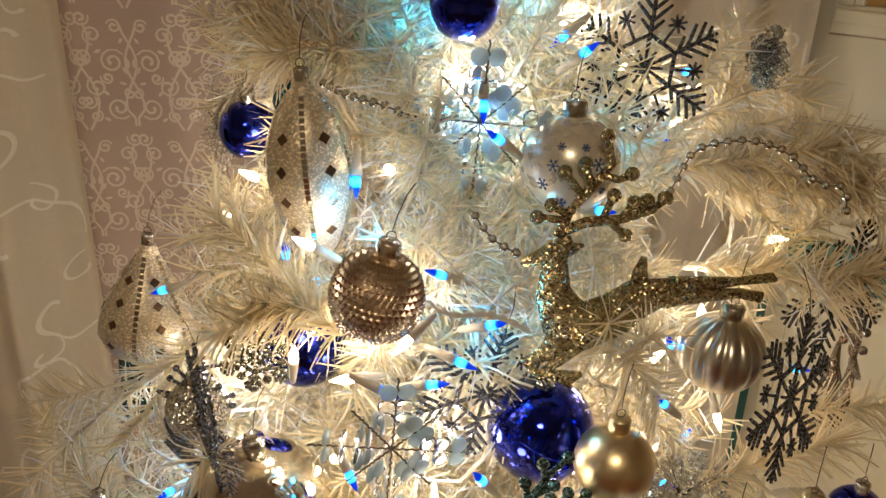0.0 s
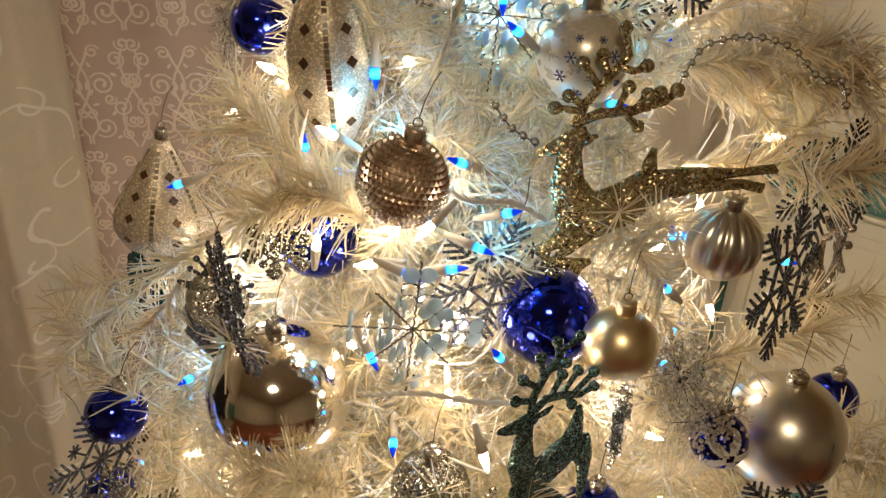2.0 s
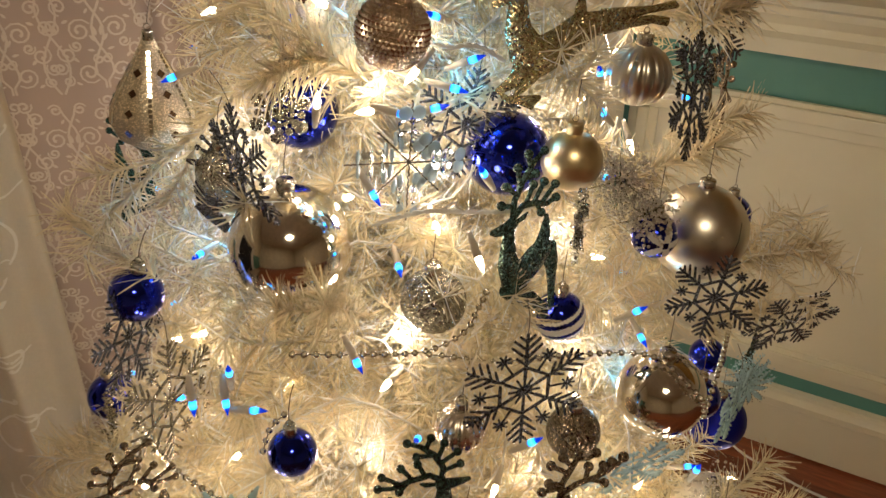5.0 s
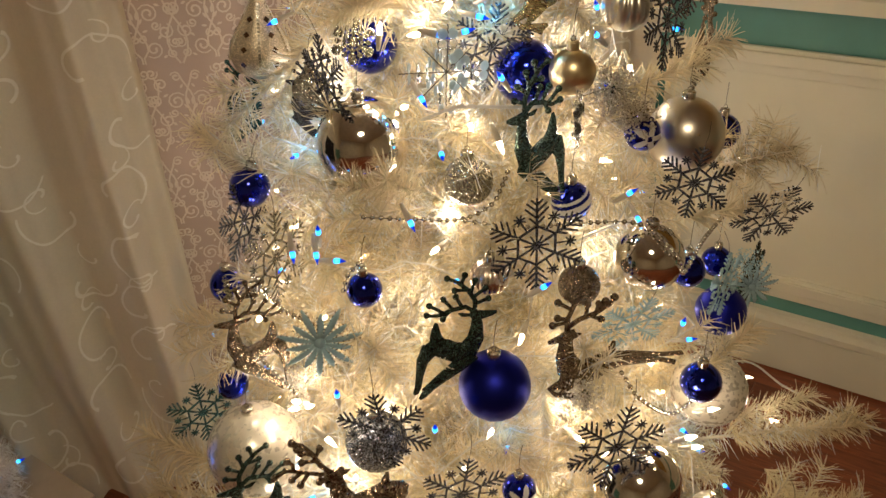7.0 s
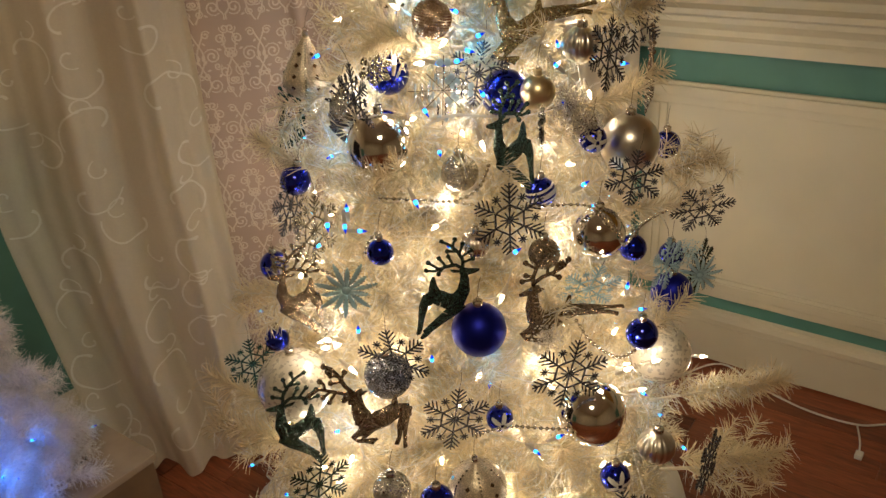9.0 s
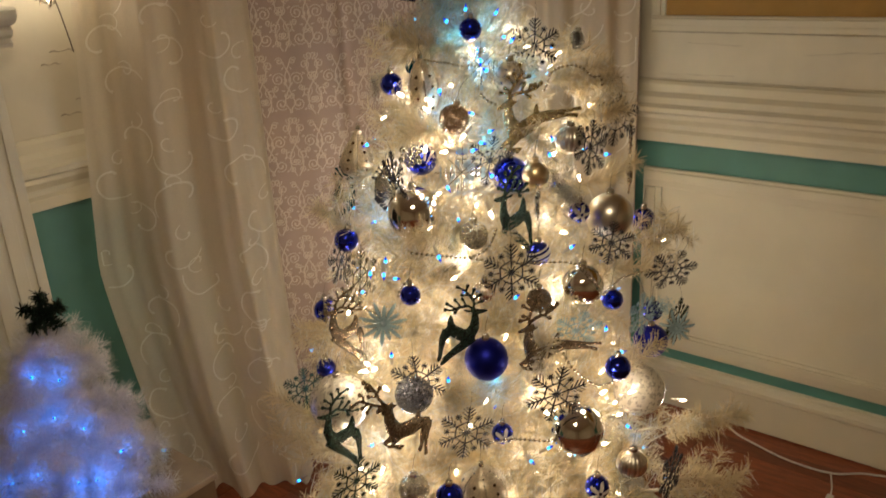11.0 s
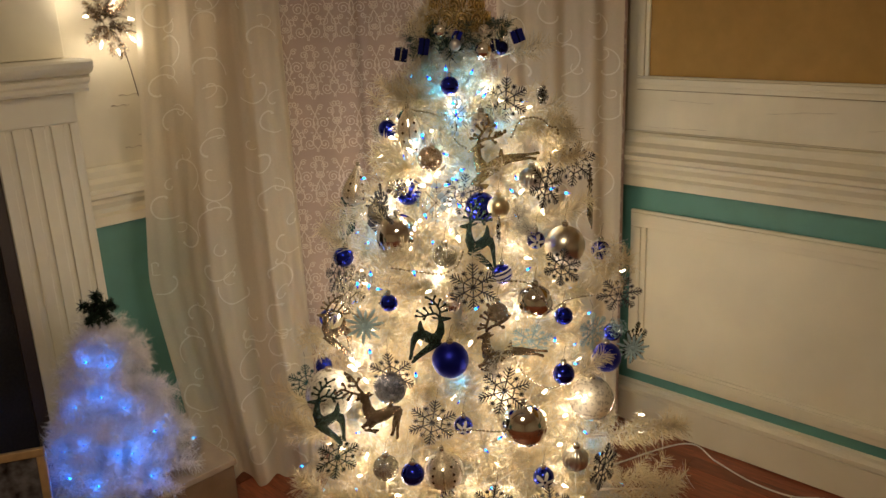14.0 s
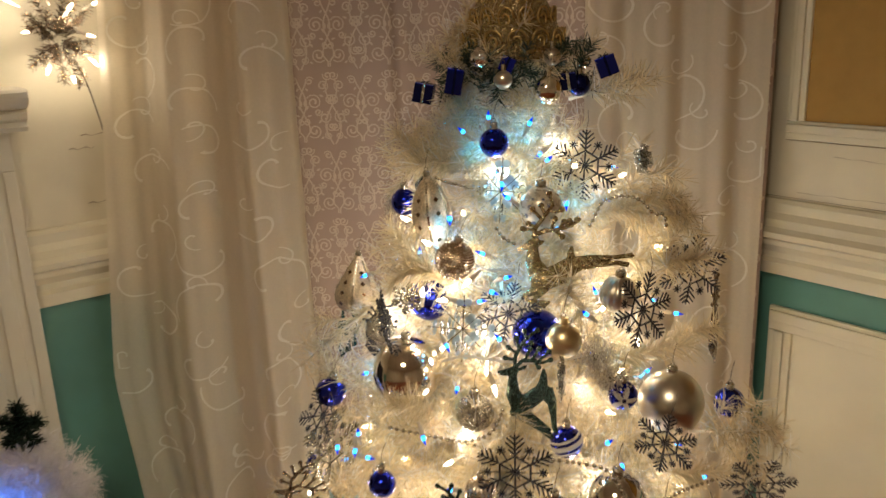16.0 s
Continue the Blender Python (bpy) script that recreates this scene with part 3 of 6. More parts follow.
def clear_tip(base, tip):
    """Draws a bough back until it hides no ornament from the room."""
    base, tip = Vector(base), Vector(tip)
    for _ in range(8):
        blocked = False
        for x, y, z, r in ROOM_FOR:
            c = Vector((x, y, z))
            out = Vector((x - AX, y - AY, 0)).normalized() * 0.7 + Vector((-0.5, -0.5, 0.25))
            for q in (0.75, 0.9, 1.0):
                p = base.lerp(tip, q) - c
                along = p.dot(out.normalized())
                if -0.01 < along < 0.2 and (p - out.normalized() * along).length < r + 0.030:
                    blocked = True
        if not blocked:
            break
        tip = base.lerp(tip, 0.9)
    return tip


rnd = random.Random(11)
z, tier = 0.09, 0
while z < 1.49:
    r = reach(z)
    count = max(5, int(6 + r * 15))
    for k in range(count):
        a = 2 * math.pi * (k + 0.5 * (tier % 2) + rnd.uniform(-0.2, 0.2)) / count
        # boughs are thinner at the back of the corner
        if math.cos(a - 0.78) > 0.55 and k % 2:
            continue
        q = r * rnd.uniform(0.70, 0.90)
        zz = z + rnd.uniform(-0.02, 0.02)
        rise = q * rnd.uniform(0.02, 0.22)
        foot = (AX, AY, zz - rise)
        branch(foot, clear_tip(foot, (AX + q * math.cos(a), AY + q * math.sin(a), zz + rnd.uniform(-0.01, 0.015))), rnd.randrange(1000))
    z += 0.058 if z < 1.2 else 0.045
    tier += 1
# the crown
for k in range(7):
    a = k * 0.9
    branch((AX, AY, 1.42), (AX + 0.06 * math.cos(a), AY + 0.06 * math.sin(a), 1.53), k)

# skirt on the floor
bm = bmesh.new()
rings = []
for i in range(9):
    ring = []
    for k in range(120):
        a = 2 * math.pi * k / 120
        q = 0.05 + 0.46 * i / 8
        zz = 0.006 + 0.05 * (1 - i / 8) + (0.012 * (i / 8) ** 2) * (1 + math.sin(a * 22 + 0.8 * math.sin(a * 5)))
        ring.append(bm.verts.new((AX + q * math.cos(a), AY + q * math.sin(a), zz)))
    rings.append(ring)
for a, b in zip(rings, rings[1:]):
    for k in range(120):
        bm.faces.new((a[k], a[(k + 1) % 120], b[(k + 1) % 120], b[k]))
skirt = tagged(part("tree_skirt", bm, SKIRT), "white cloth tree skirt with a pleated hem on the floor", "tree skirt")
skirt.modifiers.new("thickness", "SOLIDIFY").thickness = 0.003

# ---- lights in the tree ----
SOCKET_MESH = bpy.data.meshes.new("socket")
bm = lathe(bmesh.new(), [(0.0, -0.016), (0.0022, -0.016), (0.0030, -0.008), (0.0036, 0.0), (0.0038, 0.006), (0.0, 0.006)], 10)
bm.to_mesh(SOCKET_MESH)
bm.free()
BULB_MESH = {}
for key in ("warm", "blue"):
    BULB_MESH[key] = bpy.data.meshes.new("bulb")
    bm = lathe(bmesh.new(), [(0.0, 0.006), (0.0026, 0.006), (0.0032, 0.009), (0.0030, 0.013), (0.0020, 0.017), (0.0008, 0.021), (0.0, 0.0225)], 10)
    bm.to_mesh(BULB_MESH[key])
    bm.free()


def light_string(name, label, key, count, z0, z1, turns, phase, inset, seed):
    string = empty(name, label, "string lights")
    rnd = random.Random(seed)
    pts = []
    n = count * 6
    for i in range(n + 1):
        t = i / n
        # more cord where the tree is wide
        zz = z0 + (z1 - z0) * (1 - (1 - t) ** 0.62)
        a = phase + turns * 2 * math.pi * t
        q = max(0.015, reach(zz) * inset * (1 + 0.10 * math.sin(i * 1.3 + seed)))
        pts.append(Vector((AX + q * math.cos(a), AY + q * math.sin(a), zz + 0.018 * math.sin(i * 0.9 + seed))))
    bm = bmesh.new()
    tube(bm, pts, 0.0012, 5)
    part("wire", bm, CORD, string)
    mat = BULB_WARM if key == "warm" else BULB_BLUE
    for i in range(count):
        p = pts[i * 6 + 3]
        out = Vector((p.x - AX, p.y - AY, 0)).normalized()
        way = (out + Vector((rnd.uniform(-0.8, 0.8), rnd.uniform(-0.8, 0.8), rnd.uniform(-0.5, 0.8)))).normalized()
        m = Matrix.LocRotScale(p + way * 0.018, way.to_track_quat("Z", "Y"), (1, 1, 1))
        s = part_of("socket", SOCKET_MESH, SOCKET, string)
        s.matrix_basis = m
        part_of("bulb", BULB_MESH[key], mat, s, "lit " + ("warm white" if key == "warm" else "blue") + " bulb")
    return pts


WARM_LINE = light_string("warm_string_lights", "white-corded string of lit warm white mini bulbs wound round the tree", "warm", 110, 0.14, 1.40, 9.4, 3.4, 0.61, 4)
BLUE_LINE = light_string("blue_string_lights", "white-corded string of lit blue mini bulbs wound round the tree", "blue", 66, 0.16, 1.44, 9.3, 0.3, 0.75, 9)
# the white of the upper tree is cooler than that of the skirt
for i in range(0, 110, 2):
    p = WARM_LINE[i * 6 + 3]
    cool = min(1.0, max(0.0, (p.z - 0.65) / 0.40))
    tint = (1.0, 0.86 + 0.07 * cool, 0.69 + 0.16 * cool)
    lamp("warm_bulb_light", "POINT", (AX + (p.x - AX) * 0.96, AY + (p.y - AY) * 0.96, p.z + 0.03), 0.33 * (1.55 - 0.48 * p.z) * (0.72 if p.z < 0.42 else 1.0), tint, 0.015)
for i in range(0, 66, 4):
    p = BLUE_LINE[i * 6 + 3]
    lamp("blue_bulb_light", "POINT", (p.x, p.y, p.z + 0.03), 0.10 if p.z < 0.8 else 0.16, (0.05, 0.45, 1.0), 0.012)

# ---- feather tree on the hearth ----
FX, FY = -0.150, 1.262
feather = empty("small_feather_tree", "small white feather tree glowing with blue lights on the hearth", "christmas tree")
bm = bmesh.new()
tube(bm, [(FX, FY, 0.176), (FX, FY, 0.69)], [0.012, 0.005], 8)
part("trunk", bm, STEM, feather)
rng = np.random.default_rng(5)
for layer in range(8):
    verts, faces = [], []
    zc = 0.215 + layer * 0.062
    rr = 0.222 * (1 - (layer / 8.3)) ** 0.5
    for k in range(int(46 * rr / 0.18) + 16):
        a = rng.uniform(0, 6.283)
        droop = rng.uniform(-0.03, 0.045)
        p0 = (FX + 0.2 * rr * math.cos(a), FY + 0.2 * rr * math.sin(a), zc + rng.uniform(-0.02, 0.04))
        q = rr * rng.uniform(0.72, 1.08)
        p1 = (FX + q * math.cos(a), FY + q * math.sin(a), p0[2] - 0.02 + droop)
        brush(rng, verts, faces, p0, p1, 20, 0.034, 0.0010, lean=0.7)
    part_of("feather_tier", from_arrays("feather_tier", verts, faces), FEATHER, feather, smooth=False)
BLUE_TIER = []
for k, (a, zz, q) in enumerate(((-2.6, 0.60, 0.075), (-1.9, 0.585, 0.08), (-2.2, 0.50, 0.10), (-2.9, 0.47, 0.11), (-1.7, 0.46, 0.12), (-2.0, 0.335, 0.145), (-1.75, 0.33, 0.15), (-1.6, 0.31, 0.15),
                                (-2.6, 0.37, 0.14), (-1.2, 0.36, 0.14), (-2.4, 0.25, 0.16), (-2.9, 0.27, 0.17), (-1.5, 0.24, 0.16), (-3.2, 0.33, 0.15))):
    s = part_of("socket", SOCKET_MESH, surface("green_plastic", (0.02, 0.05, 0.03), 0.4) if k == 0 else bpy.data.materials["green_plastic"], feather)
    s.matrix_basis = Matrix.LocRotScale((FX + q * math.cos(a), FY + q * math.sin(a), zz), Vector((math.cos(a), math.sin(a), 0.5)).to_track_quat("Z", "Y"), (1, 1, 1))
    part_of("bulb", BULB_MESH["blue"], BULB_BLUE, s, "lit blue bulb")
    lamp("blue_bulb_light", "POINT", (FX + q * 1.10 * math.cos(a), FY + q * 1.10 * math.sin(a), zz + 0.01), 0.105, (0.01, 0.17, 1.0), 0.02)

# ---- ornaments: materials ----
BLUE_SHINY = surface("shiny_blue_glass", (0.004, 0.016, 0.40), 0.10, 1.0, vary=0.05, bump=0, coat=0.6)
BLUE_MATTE = surface("matte_blue_glass", (0.008, 0.012, 0.25), 0.42, 0.85, vary=0.05, bump=0)
TEAL_SHINY = surface("shiny_teal_glass", (0.004, 0.11, 0.20), 0.12, 1.0, vary=0.05, bump=0)
CHROME = surface("silver_mirror_glass", (0.88, 0.83, 0.74), 0.09, 1.0, vary=0.08, scale=40, bump=0)
SILVER = surface("satin_silver_glass", (0.74, 0.68, 0.58), 0.30, 1.0, vary=0.06, scale=30, bump=0)
GOLD = surface("satin_gold_glass", (0.86, 0.70, 0.42), 0.34, 1.0, vary=0.06, scale=30, bump=0)
ROSE = surface("champagne_metal", (0.84, 0.74, 0.63), 0.26, 1.0, vary=0.08, scale=60, bump=0)
PEARL = surface("pearl_glass", (0.72, 0.66, 0.54), 0.28, 0.35, vary=0.03, scale=40, bump=0, coat=0.5)
CAPMETAL = surface("silver_cap_metal", (0.62, 0.58, 0.50), 0.25, 1.0, vary=0.1, grain=300, bump=0.1)
WIRE = surface("dark_hook_wire", (0.16, 0.13, 0.10), 0.4, 0.8)
MIRROR = surface("mirror_chip", (0.75, 0.72, 0.66), 0.08, 1.0, vary=0.3, scale=200, bump=0)
RED_CHIP = surface("dark_mirror_chip", (0.22, 0.13, 0.08), 0.15, 0.8, vary=0.3, scale=200, bump=0)
G_GOLD = glitter("gold_glitter", (0.60, 0.46, 0.26))
G_TAN = glitter("champagne_glitter", (0.30, 0.23, 0.16))
G_DARK = glitter("charcoal_glitter", (0.075, 0.075, 0.085), spark=6.0, metal=0.6)
G_GREEN = glitter("green_glitter", (0.045, 0.078, 0.065), spark=6.0, metal=0.5)
G_BLACKGREEN = glitter("dark_green_glitter", (0.020, 0.035, 0.026), spark=6.0, metal=0.5)
G_TEAL = glitter("teal_glitter", (0.045, 0.115, 0.11), spark=4.0, metal=0.5)
G_SILVER = glitter("silver_glitter", (0.54, 0.49, 0.41), spark=2.0)
G_GREY = glitter("grey_glitter", (0.16, 0.16, 0.18), spark=4.0, metal=0.7)
G_WHITE = glitter("white_iridescent_glitter", (0.74, 0.66, 0.54), spark=1.3, metal=0.25, rough=0.3)
DROP = glitter("cream_pearl_glitter", (0.74, 0.62, 0.44), spark=1.3, metal=0.35, rough=0.35, tilt=0.12)
ICE = needle_material("ice_blue_acrylic", (0.46, 0.62, 0.66), 0.4, 0.12)
CLEAR = glass("clear_acrylic", (0.93, 0.95, 0.96), 0.06)
FROST = needle_material("frosted_disc", (0.60, 0.70, 0.74), 0.5, 0.2)
GREEN_NEEDLE = needle_material("dark_green_needles", (0.03, 0.055, 0.035), 0.1, 0.4)
NAVY = surface("navy_foil", (0.006, 0.010, 0.09), 0.25, 0.8, vary=0.1)


# ---- ornaments: makers ----
def hang(name, label, category, place, turn=-45.0, lean=0.0, group="", nod=0.0):
    """An ornament's base: local x to the right, z up and -y towards the room."""
    return empty(name, label, category, group, at=pose(*place, nod, 0, turn) @ pose(0, 0, 0, 0, lean, 0))


def ball_mesh(r, us=36, vs=20, shape=None):
    bm = bmesh.new()
    bmesh.ops.create_uvsphere(bm, u_segments=us, v_segments=vs, radius=r)
    if shape:
        for v in bm.verts:
            v.co = shape(v.co.copy())
    return bm


def cap_and_hook(top, z, r=0.006, metal=None):
    bm = bmesh.new()
    n = 20
    rings = []
    for q, zz in ((r * 0.98, z - 0.0015), (r, z + 0.002), (r, z + 0.0075), (r * 0.9, z + 0.009), (0.0, z + 0.0092)):
        if q == 0.0:
            rings.append([bm.verts.new((0, 0, zz))])
        else:
            rings.append([bm.verts.new((q * (1 + 0.05 * (k % 2)) * math.cos(2 * math.pi * k / n), q * (1 + 0.05 * (k % 2)) * math.sin(2 * math.pi * k / n), zz)) for k in range(n)])
    for a, b in zip(rings, rings[1:]):
        for k in range(n):
            if len(b) == 1:
                bm.faces.new((a[k], a[(k + 1) % n], b[0]))
            else:
                bm.faces.new((a[k], a[(k + 1) % n], b[(k + 1) % n], b[k]))
    cap = part("cap", bm, metal or CAPMETAL, top, "ridged metal cap")
    bm = bmesh.new()
    h = z + 0.009
    tube(bm, [(0.003 * math.cos(a), 0, h + 0.003 + 0.003 * math.sin(a)) for a in [k * math.pi / 5 for k in range(11)]], 0.0004, 5)
    tube(bm, [(0, 0, h + 0.006), (0.001, 0.002, h + 0.016), (0.004, 0.006, h + 0.028), (0.008, 0.012, h + 0.034)], 0.0004, 5)
    part("hook", bm, WIRE, cap)


def ball(place, r, material, label, lean=0.0, cap=None, group="ball ornaments"):
    top = hang("ball_ornament", label, "ornament", place, lean=lean, group=group)
    part("globe", ball_mesh(r), material, top)
    cap_and_hook(top, r, min(0.008, r * 0.26), cap)
    return top


def print_on(top, r, keep, material, label):
    """A thin printed pattern on a ball: the patches of its surface for which keep(x, y, z) holds."""
    bm = ball_mesh(r * 1.012, 96, 64)
    gone = [f for f in bm.faces if not keep(*(f.calc_center_median() / r))]
    bmesh.ops.delete(bm, geom=gone, context="FACES")
    part("print", bm, material, top, label)


def bands(x, y, z):
    return abs(z - 0.35 * x) < 0.16 or abs(abs(z - 0.35 * x) - 0.42) < 0.07


def petals(x, y, z):
    a = math.atan2(z, x)
    return y < 0 and math.hypot(x, z) < 0.55 + 0.32 * math.cos(5 * a) and math.hypot(x, z) > 0.16


def ribbed_ball(place, r, material, label, ribs=16):
    top = hang("ribbed_ornament", label, "ornament", place, group="ribbed ornaments", lean=4)

    def melon(c):
        a = math.atan2(c.y, c.x)
        s = 1 - 0.055 * (0.5 + 0.5 * math.cos(a * ribs)) ** 2 * min(1, math.hypot(c.x, c.y) / (r * 0.6))
        return Vector((c.x * s, c.y * s, c.z * 0.94))
    part("globe", ball_mesh(r, ribs * 8, 24, melon), material, top)
    cap_and_hook(top, r * 0.94, r * 0.26)
    return top


def quilted_ball(place, r, material, label):
    """A ball covered in small pyramids in slanting rows."""
    top = hang("quilted_ornament", label, "ornament", place, group="ball ornaments", lean=12)
    bm = bmesh.new()
    rows, cols = 21, 42
    grid = []
    for i in range(rows + 1):
        th = math.pi * (0.03 + 0.94 * i / rows)
        grid.append([bm.verts.new((r * math.sin(th) * math.cos(2 * math.pi * (k + 0.5 * (i % 2)) / cols), r * math.sin(th) * math.sin(2 * math.pi * (k + 0.5 * (i % 2)) / cols), r * math.cos(th))) for k in range(cols)])
    for i in range(rows - 1):
        for k in range(cols):
            j = k if i % 2 == 0 else (k + 1) % cols
            a, b, c, d = grid[i][k if i % 2 == 0 else k], grid[i + 1][j], grid[i + 2][k], grid[i + 1][(j - 1) % cols]
            m = (a.co + b.co + c.co + d.co) / 4
            tip = bm.verts.new(m * (1.085 * r / m.length))
            for p, q in ((a, d), (d, c), (c, b), (b, a)):
                bm.faces.new((p, q, tip))
    part("quilted_globe", bm, material, top, smooth=False)
    part("core", ball_mesh(r * 0.985, 32, 18), material, top)
    cap_and_hook(top, r * 1.02, r * 0.26, ROSE)
    return top


def drop_ornament(name, place, profile, label, lean=0.0, turn=-45.0, bands=(0.35, 1.45, 2.6, 3.6, 4.7, 5.8)):
    """A long glittered drop with bands of mirror chips and loose square chips."""
    top = hang(name, label, "ornament", place, turn, lean, "mirror drops")
    body = part("body", lathe(bmesh.new(), profile, 36), DROP, top, "white iridescent glitter")
    zs = [z for q, z in profile]
    z0, z1 = min(zs), max(zs)
    order = sorted(profile, key=lambda p: p[1])

    def rad(z):
        return float(np.interp(z, [p[1] for p in order], [p[0] for p in order]))
    chip = bpy.data.meshes.new("chip")
    bm = boxed(-0.5, 0.5, -0.5, 0.5, -0.2, 0.2)
    bm.to_mesh(chip)
    bm.free()

    def stick(z, a, size, mat, spin=0.0):
        q = rad(z)
        slope = (rad(z + 0.002) - rad(z - 0.002)) / 0.004
        n = Vector((math.cos(a), math.sin(a), -slope)).normalized()
        me = chip if mat is MIRROR else chip_dark
        o = part_of("mirror_chip", me, mat, body, smooth=False)
        o.matrix_basis = Matrix.LocRotScale(Vector((q * math.cos(a), q * math.sin(a), z)) + n * 0.0004, n.to_track_quat("Z", "Y") @ Euler((0, 0, spin)).to_quaternion(), (size, size, 0.0012))
    chip_dark = chip.copy()
    chip_dark.materials.clear()
    length = z1 - z0
    for a in bands:
        n = int(length / 0.0042)
        for i in range(2, n - 2):
            stick(z0 + length * (i + 0.5) / n, a, 0.0034, MIRROR)
    for i, a in enumerate([(x + y) / 2 for x, y in zip(bands, bands[1:])]):
        for f in (0.25, 0.42, 0.58, 0.74):
            if rad(z0 + length * f) > 0.008:
                stick(z0 + length * f, a, 0.0062, RED_CHIP, 0.785)
    cap_and_hook(top, z1 - 0.001, 0.005)
    return top


def bar(bm, a, b, w, t):
    """A flat bar in the xz plane with a ridge."""
    a, b = Vector((a[0], 0, a[1])), Vector((b[0], 0, b[1]))
    tube(bm, [a, a.lerp(b, 0.5), b], [w, w, w * 0.8], 6, flat=t / w)


def flake_meshes(r, w):
    arm, star, hub = bmesh.new(), bmesh.new(), bmesh.new()
    bar(arm, (0, 0.20 * r), (0, r), w, w * 0.8)
    for f, l in ((0.46, 0.20), (0.58, 0.30), (0.72, 0.26), (0.86, 0.15)):
        for s in (-1, 1):
            bar(arm, (0, f * r), (s * l * r * 0.75, (f + l * 0.72) * r), w * 0.9, w * 0.7)
    for k in range(8):
        a = k * math.pi / 4
        bar(star, (0, 0.66 * r), (0.12 * r * math.sin(a), (0.66 + 0.12 * math.cos(a)) * r), w * 0.7, w * 0.6)
    bar(star, (0, 0.36 * r), (0, 0.60 * r), w * 0.7, w * 0.6)
    for k in range(6):
        a, b = k * math.pi / 3, (k + 1) * math.pi / 3
        bar(hub, (0.42 * r * math.sin(a), 0.42 * r * math.cos(a)), (0.42 * r * math.sin(b), 0.42 * r * math.cos(b)), w, w * 0.8)
    for k in range(12):
        a = k * math.pi / 6
        bar(hub, (0, 0), (0.24 * r * math.sin(a), 0.24 * r * math.cos(a)), w * 0.8, w * 0.7)
    out = []
    for n, bm in (("arm", arm), ("star", star), ("hub", hub)):
        me = bpy.data.meshes.new(n)
        bm.to_mesh(me)
        bm.free()
        out.append(me)
    return out


FLAKES = {}


def snowflake(place, r, material, label, turn=-45.0, lean=0.0, nod=0.0, w=0.0017):
    key = (round(r, 3), material.name)
    if key not in FLAKES:
        FLAKES[key] = flake_meshes(r, w)
    arm, star, hub = FLAKES[key]
    top = hang("snowflake_ornament", label, "ornament", place, turn, lean, "snowflakes", nod)
    part_of("hub", hub, material, top)
    for k in range(6):
        part_of("arm", arm, material, top).matrix_basis = pose(0, 0, 0, 0, 60 * k, 0)
        part_of("star", star, material, top).matrix_basis = pose(0, 0, 0, 0, 60 * k + 30, 0)
    bm = bmesh.new()
    tube(bm, [(0, 0, r), (0.002, 0.004, r + 0.015), (0.001, 0.012, r + 0.03)], 0.0004, 4)
    part("thread", bm, WIRE, top)
    return top


